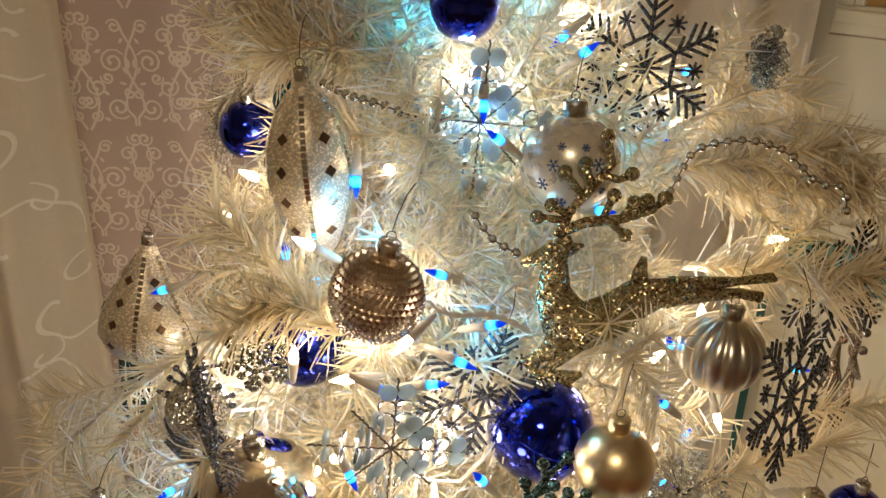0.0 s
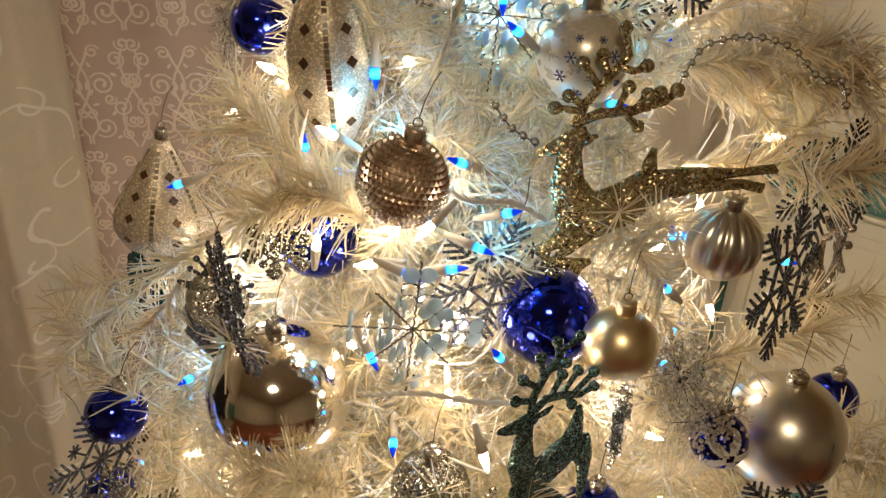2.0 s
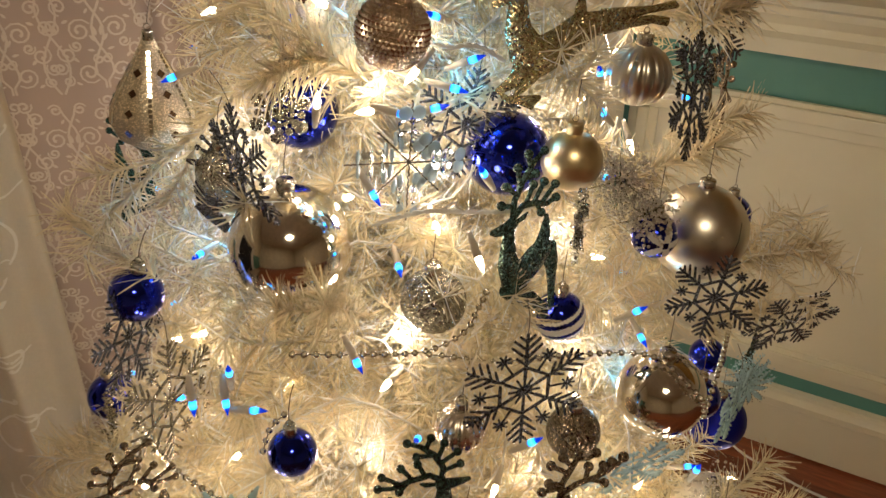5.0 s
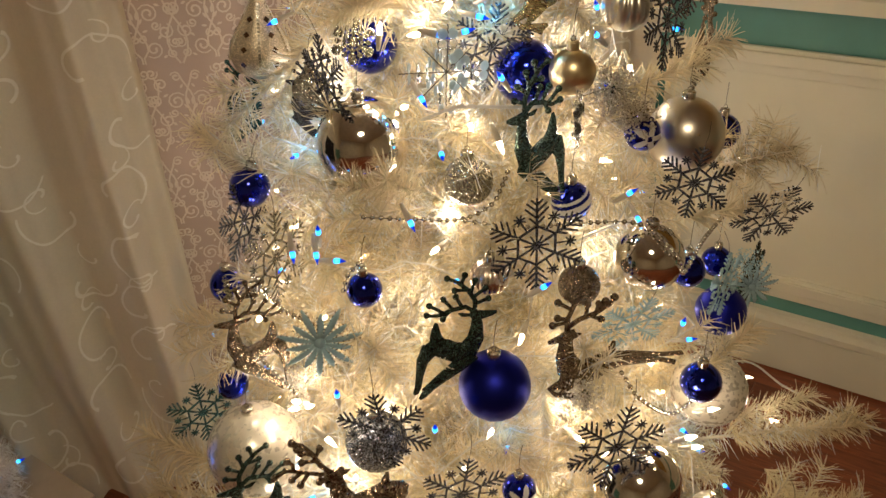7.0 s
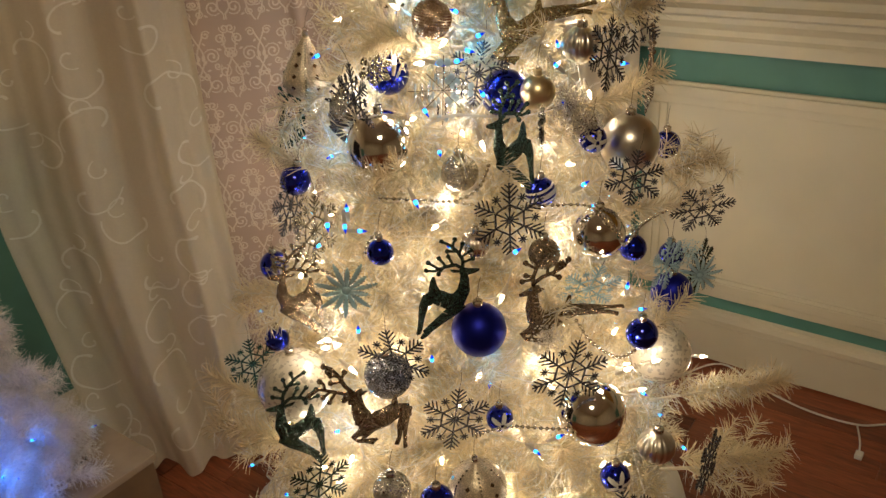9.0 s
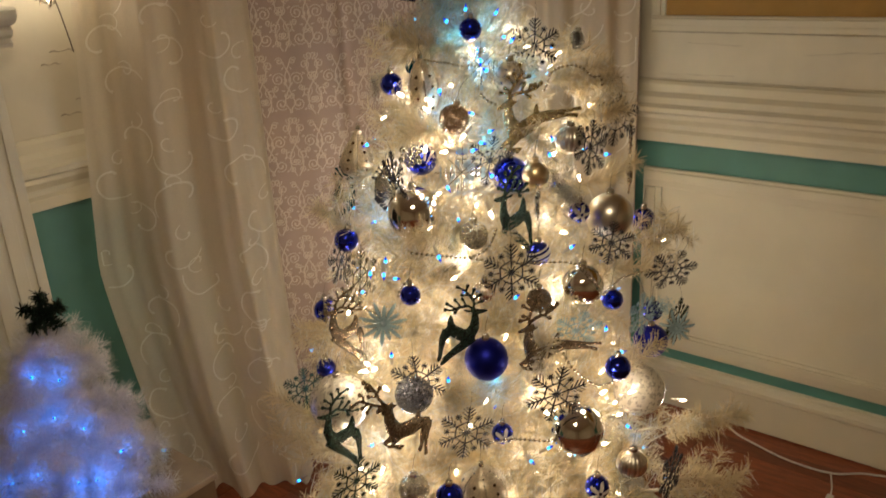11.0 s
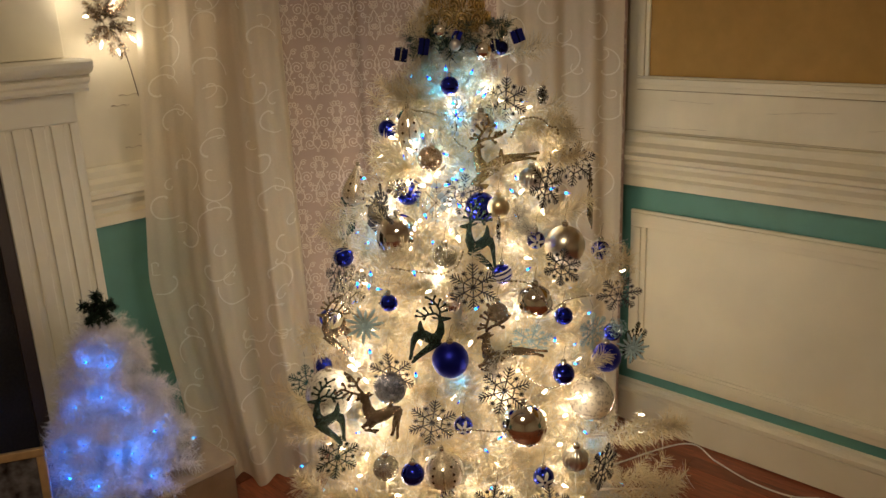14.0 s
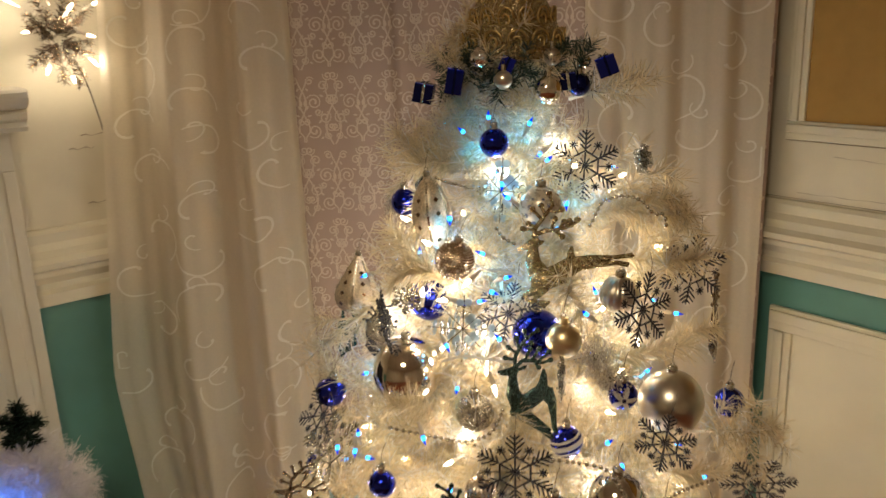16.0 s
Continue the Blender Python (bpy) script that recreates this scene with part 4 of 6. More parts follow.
def deer_mesh(flip, drop=0.0, wide=0.0, leg=0.0):
    """A flat deer with branching antlers, made of tapered limbs. drop: degrees by which the trunk hangs below the neck; wide: by which the antlers stand up; leg: by which the hind legs reach down."""
    bm = bmesh.new()
    k = 0.000314

    def spin(x, y, cx, cy, degrees):
        c, s = math.cos(radians(degrees)), math.sin(radians(degrees))
        return cx + (x - cx) * c - (y - cy) * s, cy + (x - cx) * s + (y - cy) * c

    def settle(x, y):
        if y < 421:
            return spin(x, y, 988, 425, -wide)
        if x > 1186 and y < 540:
            x, y = spin(x, y, 1172, 522, leg * min(1.0, (x - 1186) / 40))
            return spin(x, y, 985, 525, drop)
        if x < 1060 and y > 592:
            return spin(x, y, 1000, 560, drop * 0.1)
        if y > 445 and not (x < 960 and y < 470) and (x > 1000 or y > 540):
            return spin(x, y, 985, 525, drop)
        return x, y

    def limb(*pts, flat=0.5):
        pts = [(*settle(x, y), r) for x, y, r in pts]
        tube(bm, [((-1 if flip else 1) * (x - 1110) * k, 0, (500 - y) * k) for x, y, r in pts], [r * k for x, y, r in pts], 10, flat=flat)

    def knob(x, y, r=13):
        x, y = settle(x, y)
        m = Matrix.Translation(((-1 if flip else 1) * (x - 1110) * k, 0, (500 - y) * k))
        bmesh.ops.create_icosphere(bm, subdivisions=2, radius=r * k, matrix=m)
    limb((985, 425, 18), (983, 470, 24), (985, 520, 33), (1005, 568, 46), (1045, 588, 50), (1095, 565, 46), (1140, 530, 40), (1185, 518, 27), (1215, 514, 20))
    limb((1012, 428, 18), (985, 440, 22), (952, 455, 14), (924, 466, 8))
    limb((998, 428, 6), (1018, 436, 9), (1030, 430, 3))
    limb((1138, 515, 20), (1134, 480, 14), (1138, 452, 6))
    limb((1190, 512, 24), (1250, 502, 14), (1312, 498, 9), (1374, 490, 10), (1382, 497, 5))
    limb((1185, 530, 22), (1260, 525, 14), (1320, 521, 10), (1362, 530, 11))
    limb((1015, 600, 36), (985, 640, 20), (948, 664, 13), (968, 686, 10), (1040, 692, 12), (1052, 686, 6))
    limb((1035, 612, 30), (1000, 662, 14), (985, 684, 10), (1035, 708, 10))
    limb((985, 415, 10), (998, 372, 9), (1033, 325, 9), (1063, 285, 8), (1050, 240, 7))
    limb((990, 405, 10), (1030, 388, 10), (1090, 382, 9), (1140, 366, 8), (1160, 345, 7))
    for pts in (((1000, 376), (968, 358)), ((995, 385), (945, 380)), ((1018, 340), (985, 300)), ((1050, 305), (1078, 312), (1098, 302)), ((1033, 325), (1018, 285)),
                ((1088, 382), (1108, 352)), ((1055, 386), (1072, 340)), ((1070, 386), (1100, 412)), ((1118, 374), (1130, 348))):
        limb(*[(x, y, 7) for x, y in pts], flat=0.8)
        knob(*pts[-1])
    knob(1050, 238, 13)
    knob(1160, 344, 14)
    me = bpy.data.meshes.new("reindeer_ornament")
    bm.to_mesh(me)
    bm.free()
    return me


def rearing_deer_mesh(flip):
    """A flat deer that holds its head high, its fore and hind legs stretched down to one point, with swept-back antlers."""
    bm = bmesh.new()
    k = 0.000489

    def at(x, y):
        return ((1 if flip else -1) * (x - 750) * k, 0, (180 - y) * k)

    def limb(*pts, flat=0.5):
        tube(bm, [at(x, y) for x, y, r in pts], [r * k for x, y, r in pts], 10, flat=flat)

    def tine(*pts):
        limb(*[(x, y, 4.6) for x, y in pts], flat=0.8)
        bmesh.ops.create_icosphere(bm, subdivisions=2, radius=8 * k, matrix=Matrix.Translation(at(*pts[-1])))
    limb((856, 93, 4), (843, 95, 8), (822, 96, 12), (800, 92, 14), (790, 95, 8))
    limb((792, 92, 4), (772, 88, 6), (762, 82, 2))
    limb((806, 92, 11), (806, 125, 16), (802, 160, 22), (784, 192, 28), (752, 196, 29), (722, 178, 28), (696, 166, 24), (682, 172, 14))
    limb((712, 172, 24), (704, 138, 15), (705, 116, 10), (707, 100, 4))
    limb((690, 172, 24), (668, 205, 16), (658, 250, 10), (652, 284, 9), (646, 300, 8), (640, 304, 4))
    limb((788, 205, 27), (758, 236, 20), (722, 266, 12), (690, 290, 9), (664, 312, 10), (654, 322, 5))
    limb((776, 214, 18), (742, 240, 14), (706, 264, 9), (676, 288, 7), (662, 296, 4))
    # antlers
    limb((802, 84, 6), (780, 66, 6), (744, 70, 6), (712, 80, 5), flat=0.8)
    limb((802, 84, 6), (804, 52, 6), (788, 20, 6), (764, -6, 5), flat=0.8)
    for pts in (((712, 80), (686, 74)), ((728, 75), (694, 48)), ((750, 69), (728, 36)), ((772, 66), (758, 34)), ((800, 42), (830, 22)), ((803, 62), (836, 52)), ((794, 30), (806, -4)),
                ((788, 20), (756, 16)), ((772, 4), (782, -22)), ((764, -6), (740, -20)), ((742, 70), (724, 92))):
        tine(*pts)
    me = bpy.data.meshes.new("reindeer_ornament")
    bm.to_mesh(me)
    bm.free()
    return me


DEER = {}


def hang_deer(mesh, place, material, label, lean, turn, size):
    ob = part_of("reindeer_ornament", mesh, material)
    ob.matrix_basis = pose(*place, 0, 0, turn) @ pose(0, 0, 0, 0, lean, 0) @ Matrix.Diagonal((size, size, size, 1))
    return tagged(ob, label, "ornament", "reindeer")


def deer(place, material, label, flip=False, lean=0.0, turn=-45.0, size=1.0, drop=0.0, wide=0.0, leg=0.0):
    key = (flip, material.name, drop, wide, leg)
    if key not in DEER:
        DEER[key] = deer_mesh(flip, drop, wide, leg)
    return hang_deer(DEER[key], place, material, label, lean, turn, size)


def rearing_deer(place, material, label, flip=False, lean=0.0, turn=-45.0, size=1.0):
    key = (flip, material.name)
    if key not in DEER:
        DEER[key] = rearing_deer_mesh(flip)
    return hang_deer(DEER[key], place, material, label, lean, turn, size)


def bead_star(place, r, label, turn=-45.0):
    top = hang("beaded_star_ornament", label, "ornament", place, turn, 4, "beaded stars")
    disc = bpy.data.meshes.new("disc")
    bm = bmesh.new()
    bmesh.ops.create_uvsphere(bm, u_segments=14, v_segments=8, radius=0.0062)
    for v in bm.verts:
        v.co.y *= 0.28
    bm.to_mesh(disc)
    bm.free()
    pale = disc.copy()
    for k in range(8):
        a = k * math.pi / 4
        l = r * (1.0 if k % 2 == 0 else 0.72)
        bm = bmesh.new()
        pts = [(l * t * math.sin(a) + 0.0008 * math.cos(60 * t), 0.0008 * math.sin(60 * t), l * t * math.cos(a)) for t in [i / 24 for i in range(25)]]
        tube(bm, pts, 0.0007, 5)
        spoke = part("spoke", bm, WIRE, top)
        for f, s in ((0.42, 1), (0.42, -1), (0.60, 1), (0.60, -1), (0.80, 1), (0.80, -1)):
            if k % 2 and f > 0.7:
                continue
            ice = k % 2 == 1 or f > 0.7
            d = part_of("disc", pale if ice else disc, FROST if ice else CLEAR, spoke)
            d.matrix_basis = pose(l * f * math.sin(a) + s * 0.0058 * math.cos(a), 0.001 * s, l * f * math.cos(a) - s * 0.0058 * math.sin(a), 0, 20 * s, 12 * k)
    return top


def curve_through(points, step):
    """Even steps along a smooth line through the points."""
    P = [Vector(p) for p in points]
    P = [P[0] * 2 - P[1]] + P + [P[-1] * 2 - P[-2]]
    fine = []
    for i in range(1, len(P) - 2):
        for k in range(24):
            t = k / 24
            a, b, c, d = P[i - 1:i + 3]
            fine.append(0.5 * ((2 * b) + (c - a) * t + (2 * a - 5 * b + 4 * c - d) * t * t + (3 * b - a - 3 * c + d) * t ** 3))
    out, left = [fine[0]], 0.0
    for a, b in zip(fine, fine[1:]):
        left += (b - a).length
        if left >= step:
            out.append(b)
            left = 0.0
    return out


BEAD = bpy.data.meshes.new("bead")
bm = bmesh.new()
bmesh.ops.create_uvsphere(bm, u_segments=12, v_segments=8, radius=0.0032)
bm.to_mesh(BEAD)
bm.free()


def bead_garland(points, label="silver bead garland draped over the branches", step=0.0088):
    top = empty("bead_garland", label, "garland", "bead garlands")
    pts = curve_through(points, step)
    bm = bmesh.new()
    tube(bm, pts, 0.0005, 4)
    part("string", bm, WIRE, top)
    for p in pts:
        part_of("bead", BEAD, CAPMETAL, top).location = p
    return top


def spray(place, r, count, material, label, seed, tall=1.0, tiny=0.0016, name="bead_spray"):
    """A burst of fine stems with tiny beads."""
    rng = random.Random(seed)
    top = hang(name, label, "ornament", place)
    bm, st = bmesh.new(), bmesh.new()
    for _ in range(count):
        d = Vector((rng.gauss(0, 1), rng.gauss(0, 1), rng.gauss(0, 1))).normalized()
        q = r * rng.uniform(0.25, 1.0)
        p = Vector((d.x * q, d.y * q, d.z * q * tall))
        bmesh.ops.create_icosphere(bm, subdivisions=1, radius=tiny * rng.uniform(0.6, 1.3), matrix=Matrix.Translation(p))
        if rng.random() < 0.10:
            tube(st, [p * 0.1, p], 0.0003, 3)
    tagged(part("bead_burst", bm, material, top, smooth=False), kind="stuff")
    tagged(part("stem", st, G_SILVER, top), kind="stuff")
    return top


def daisy(place, r, label):
    top = hang("ice_flower_ornament", label, "ornament", place, lean=8)
    for k in range(14):
        a = 2 * math.pi * k / 14
        l = r * (1.0 if k % 2 else 0.78)
        bm = bmesh.new()
        tube(bm, [(l * t * math.sin(a), -0.010 * t * (1 - t), l * t * math.cos(a)) for t in (0.1, 0.3, 0.55, 0.8, 1.0)], [0.0012, 0.0030, 0.0042, 0.0036, 0.0010], 8, flat=0.25)
        petal = part("petal", bm, ICE, top)
        bm = bmesh.new()
        for i in range(5):
            for s in (-1, 1):
                t = 0.4 + 0.13 * i
                bmesh.ops.create_icosphere(bm, subdivisions=1, radius=0.0009, matrix=Matrix.Translation((l * t * math.sin(a) + s * 0.004 * math.cos(a), -0.003, l * t * math.cos(a) - s * 0.004 * math.sin(a))))
        part("trim", bm, G_SILVER, petal)
    part("heart", ball_mesh(0.007, 16, 10), ICE, top)
    return top


# ---- ornaments on the tree ----
WHITE_PRINT = surface("white_print", (0.75, 0.73, 0.68), 0.45, vary=0.1)


def printed(top, r, keep):
    print_on(top, r, keep, WHITE_PRINT, "white printed pattern")
    return top


def P(x, y, z):
    return (x, y, z)


quilted_ball(P(0.334, 0.347, 1.191), 0.0280, ROSE, "champagne metallic quilted ball ornament with silver cap")
ball(P(0.262, 0.236, 0.724), 0.0445, BLUE_MATTE, "large matte royal blue ball ornament with silver cap")
ball(P(0.413, 0.580, 1.234), 0.0248, BLUE_SHINY, "small shiny blue ball ornament hanging at the tree edge")
ball(P(0.195, 0.370, 0.859), 0.0214, BLUE_SHINY, "small shiny blue ball ornament on a bead chain")
ball(P(0.525, 0.093, 0.790), 0.0235, BLUE_SHINY, "small shiny blue ball ornament")
ball(P(0.448, 0.037, 0.678), 0.0270, BLUE_SHINY, "small shiny blue ball ornament")
ball(P(0.453, 0.387, 1.350), 0.0235, BLUE_SHINY, "shiny blue ball ornament near the tree top")
ball(P(0.241, 0.589, 0.922), 0.0270, BLUE_SHINY, "small shiny blue ball ornament hanging from a branch tip", lean=12)
ball(P(0.738, 0.127, 0.902), 0.0260, BLUE_SHINY, "small shiny blue ball ornament behind the silver ball")
ball(P(0.111, 0.227, 0.486), 0.0280, BLUE_SHINY, "small shiny blue ball ornament low on the tree")
ball(P(0.173, 0.625, 0.627), 0.0230, BLUE_SHINY, "small shiny blue ball ornament")
ball(P(0.284, 0.731, 0.701), 0.0290, BLUE_SHINY, "small shiny blue ball ornament beside a deer")
printed(ball(P(0.504, 0.162, 0.980), 0.0225, BLUE_SHINY, "blue ball ornament with white floral cup"), 0.0225, petals)
printed(ball(P(0.455, 0.232, 0.891), 0.0262, BLUE_SHINY, "blue and white banded ball ornament"), 0.0262, bands)
ball(P(0.386, 0.485, 1.082), 0.0360, BLUE_SHINY, "shiny blue striped ball ornament among needles")
ball(P(0.461, 0.302, 1.051), 0.0405, BLUE_SHINY, "large shiny blue ball ornament behind the green deer")
printed(ball(P(0.267, 0.205, 0.556), 0.0230, BLUE_SHINY, "blue and white patterned ball ornament"), 0.0230, petals)
printed(ball(P(0.368, 0.038, 0.431), 0.0260, BLUE_SHINY, "blue and white patterned ball ornament"), 0.0260, petals)
ball(P(0.711, 0.086, 0.614), 0.0400, BLUE_MATTE, "dark blue ball ornament at the tree side")
ball(P(0.798, 0.124, 0.648), 0.0260, BLUE_SHINY, "small shiny blue ball ornament at the tree side")
ball(P(0.449, 0.233, 1.064), 0.0279, GOLD, "satin gold ball ornament with gold cap", cap=GOLD)
ribbed_ball(P(0.548, 0.210, 1.119), 0.0314, SILVER, "satin silver ribbed ball ornament")
ribbed_ball(P(0.440, -0.005, 0.465), 0.0330, SILVER, "satin silver ribbed ball ornament low on the tree")
ribbed_ball(P(0.301, 0.264, 0.851), 0.0240, ROSE, "champagne ribbed ball ornament behind a deer")
ball(P(0.588, 0.135, 0.951), 0.0506, SILVER, "large satin silver ball ornament")
ball(P(0.303, 0.442, 0.990), 0.0570, CHROME, "large mirror silver ball ornament with blurred reflections")
ball(P(0.335, 0.070, 0.578), 0.0560, CHROME, "large mirror silver ball ornament low on the tree")
ball(P(0.442, 0.118, 0.847), 0.0430, CHROME, "mirror champagne ball ornament")
ball(P(0.113, 0.525, 0.600), 0.0640, PEARL, "large pearl white ball ornament low on the tree")
ball(P(0.608, 0.063, 0.539), 0.0580, PEARL, "large pearl ball ornament with silver dots")
snowball = ball(P(0.480, 0.311, 1.253), 0.0340, PEARL, "pearl ball ornament printed with blue snowflakes")
BLUE_PRINT = surface("blue_print", (0.03, 0.07, 0.22), 0.4)
for k, (u, v) in enumerate(((-0.5, 0.2), (-0.1, -0.15), (0.35, 0.25), (0.1, 0.55), (-0.65, -0.2), (0.5, -0.3), (-0.3, -0.55), (-0.35, 0.55))):
    n = Vector((u, -math.sqrt(max(0.0, 1 - u * u - v * v)), v))
    bm = bmesh.new()
    for j in range(6):
        t = j * math.pi / 3
        l = 0.0045 if k % 2 == 0 else 0.0028
        tube(bm, [(0, 0, 0), (l * math.cos(t), l * math.sin(t), 0)], 0.0005, 4)
        tube(bm, [(0.6 * l * math.cos(t), 0.6 * l * math.sin(t), 0), (0.85 * l * math.cos(t + 0.35), 0.85 * l * math.sin(t + 0.35), 0)], 0.0004, 4)
    part("snowflake_print", bm, BLUE_PRINT, snowball).matrix_basis = Matrix.LocRotScale(n * 0.0341, n.to_track_quat("Z", "Y"), (1, 1, 1))
ball(P(0.334, 0.310, 0.954), 0.0300, G_SILVER, "silver glitter ball ornament")
ball(P(0.105, 0.316, 0.470), 0.0320, G_SILVER, "silver glitter ball ornament low on the tree")
ball(P(0.375, 0.180, 0.824), 0.0260, G_TAN, "champagne glitter ball ornament behind a deer")
ball(P(0.175, 0.362, 0.642), 0.0400, G_GREY, "grey glitter ball ornament behind a snowflake")
ball(P(0.304, 0.515, 1.044), 0.0250, G_SILVER, "silver glitter ball ornament behind a snowflake")
ball(P(0.171, 0.175, 0.417), 0.0180, NAVY, "dark ball ornament low on the tree")
ball(P(0.398, 0.502, 1.276), 0.0150, TEAL_SHINY, "small shiny teal ball ornament among needles")

def scaled(profile, fr, fz):
    return [(a * fr, b * fz) for a, b in profile]


OVAL = [(0.0, -0.072), (0.006, -0.066), (0.012, -0.055), (0.018, -0.036), (0.0225, -0.012), (0.0235, 0.006), (0.0215, 0.024), (0.0165, 0.042), (0.010, 0.056), (0.0055, 0.062), (0.0050, 0.066), (0.0, 0.067)]
TEAR = [(0.0, -0.034), (0.012, -0.031), (0.021, -0.024), (0.0255, -0.012), (0.0245, -0.002), (0.0195, 0.012), (0.0125, 0.027), (0.006, 0.042), (0.004, 0.048), (0.0, 0.049)]
ROUND = [(0.0, -0.036), (0.016, -0.032), (0.028, -0.021), (0.034, -0.006), (0.034, 0.006), (0.029, 0.020), (0.018, 0.031), (0.006, 0.037), (0.005, 0.041), (0.0, 0.042)]
drop_ornament("oval_drop_ornament", P(0.374, 0.454, 1.236), scaled(OVAL, 1.34, 0.97), "long white glitter drop ornament with mirror chip bands", lean=-4)
drop_ornament("teardrop_ornament", P(0.325, 0.617, 1.084), scaled(TEAR, 1.56, 1.30), "white glitter teardrop ornament with mirror chip bands", lean=6)
drop_ornament("round_drop_ornament", P(0.187, 0.200, 0.469), scaled(ROUND, 1.42, 1.34), "round white glitter ornament with mirror chip bands", lean=-3)

deer(P(0.475, 0.256, 1.184), G_GOLD, "gold glitter leaping reindeer ornament with branching antlers", size=1.21)
rearing_deer(P(0.385, 0.245, 0.986), G_GREEN, "dark green glitter reindeer ornament hanging upright", lean=6, turn=-14, size=1.08)
rearing_deer(P(0.233, 0.272, 0.787), G_BLACKGREEN, "near-black glitter reindeer ornament with raised antlers", flip=True)
deer(P(0.3455, 0.132, 0.7615), G_TAN, "champagne glitter reindeer ornament beside the blue ball", drop=4, wide=20, size=1.17, turn=-53, lean=4)
rearing_deer(P(0.114, 0.487, 0.781), G_TAN, "champagne glitter reindeer ornament at the tree side", lean=12, turn=-30, size=0.95)
rearing_deer(P(0.046, 0.458, 0.580), G_BLACKGREEN, "dark green glitter reindeer ornament before a pearl ball", lean=12, turn=-25, size=1.05)
deer(P(0.130, 0.328, 0.630), G_TAN, "champagne glitter reindeer ornament with antlers to the side", drop=8, leg=92, wide=105, size=1.2)
rearing_deer(P(0.340, 0.680, 0.982), G_TEAL, "teal glitter reindeer ornament at the branch tips", flip=True, turn=-95, size=0.95)
rearing_deer(P(0.752, 0.172, 1.010), G_TAN, "champagne glitter reindeer ornament seen edge on", turn=28, size=1.05)
rearing_deer(P(0.300, 0.520, 1.020), G_GREY, "silver grey glitter reindeer ornament among needles", lean=20, size=0.7)

DARKF = "charcoal glitter snowflake ornament with six branching arms"
snowflake(P(0.592, 0.323, 1.302), 0.059, G_DARK, DARKF, lean=3)
snowflake(P(0.327, 0.214, 0.895), 0.062, G_DARK, DARKF)
snowflake(P(0.276, 0.080, 0.685), 0.062, G_DARK, DARKF, lean=14)
snowflake(P(0.682, 0.171, 1.138), 0.059, G_DARK, DARKF, turn=-30, lean=10)
snowflake(P(0.536, 0.154, 1.111), 0.059, G_DARK, DARKF, turn=-6, lean=25, nod=-10)
snowflake(P(0.214, 0.259, 0.566), 0.062, G_GREY, "grey glitter snowflake ornament low on the tree", lean=10)
snowflake(P(0.146, 0.321, 0.700), 0.059, G_DARK, DARKF, lean=-8, turn=-60)
snowflake(P(0.283, 0.473, 1.066), 0.059, G_DARK, "charcoal glitter snowflake ornament seen nearly edge on", turn=68, lean=5)
snowflake(P(0.422, 0.326, 1.089), 0.054, G_GREY, "grey glitter snowflake ornament behind the green deer", lean=12)
snowflake(P(0.675, 0.029, 0.818), 0.059, G_GREY, "grey glitter snowflake ornament at the tree edge", lean=20, turn=-50, nod=20)
snowflake(P(0.524, 0.097, 0.917), 0.050, G_DARK, DARKF, lean=8, turn=-70)
snowflake(P(0.221, 0.588, 0.883), 0.058, G_DARK, "charcoal glitter snowflake ornament seen nearly edge on", turn=15, lean=-12)
snowflake(P(0.180, 0.494, 0.873), 0.062, G_SILVER, "silver glitter snowflake ornament seen at a slant", turn=5, lean=10)
snowflake(P(0.146, 0.674, 0.570), 0.055, G_TEAL, "teal glitter snowflake ornament low on the tree", turn=-30)
snowflake(P(0.442, 0.132, 0.739), 0.058, ICE, "ice blue acrylic snowflake ornament", lean=15, nod=20)
snowflake(P(0.833, 0.073, 0.619), 0.059, G_BLACKGREEN, "dark green glitter snowflake ornament at the tree edge", turn=-5, lean=15)
snowflake(P(0.412, -0.104, 0.496), 0.058, G_DARK, "charcoal glitter snowflake ornament low on the tree", turn=0, lean=20)
snowflake(P(0.025, 0.400, 0.503), 0.059, G_BLACKGREEN, "dark green glitter snowflake ornament low on the tree", turn=-20, lean=12)
snowflake(P(0.217, 0.073, 0.418), 0.052, G_GREY, "grey glitter snowflake ornament low on the tree", lean=10)
snowflake(P(0.351, 0.002, 0.369), 0.055, G_GREY, "grey glitter snowflake ornament lying on low branches", nod=-55)
snowflake(P(0.609, 0.062, 0.729), 0.052, ICE, "ice blue snowflake ornament at the tree side", turn=-10)
snowflake(P(0.318, 0.453, 1.109), 0.028, G_SILVER, "small silver openwork snowflake ornament", lean=10)
daisy(P(0.132, 0.391, 0.816), 0.0500, "ice blue acrylic flower ornament with beaded petals")
daisy(P(0.806, 0.064, 0.613), 0.048, "ice blue acrylic flower ornament at the tree side")
bead_star(P(0.335, 0.334, 1.084), 0.054, "wire star ornament with clear and frosted blue discs")
bead_star(P(0.439, 0.357, 1.279), 0.054, "wire star ornament with clear and frosted blue discs")

spray(P(0.474, 0.193, 1.044), 0.036, 520, G_WHITE, "spray of tiny silver beads on fine stems", 2)
spray(P(0.484, 0.167, 1.008), 0.032, 420, G_WHITE, "spray of tiny silver beads on fine stems", 3)
spray(P(0.419, 0.633, 1.223), 0.018, 420, G_WHITE, "white iridescent glitter plume hanging behind a ball", 4, tall=2.6, tiny=0.0013, name="glitter_plume")
spray(P(0.655, 0.254, 1.312), 0.016, 300, CLEAR, "clear acrylic bead cluster", 5, tall=1.6, tiny=0.0026)
spray(P(0.133, 0.449, 0.720), 0.016, 420, G_WHITE, "white iridescent glitter icicle", 6, tall=3.2, tiny=0.0014, name="glitter_icicle")
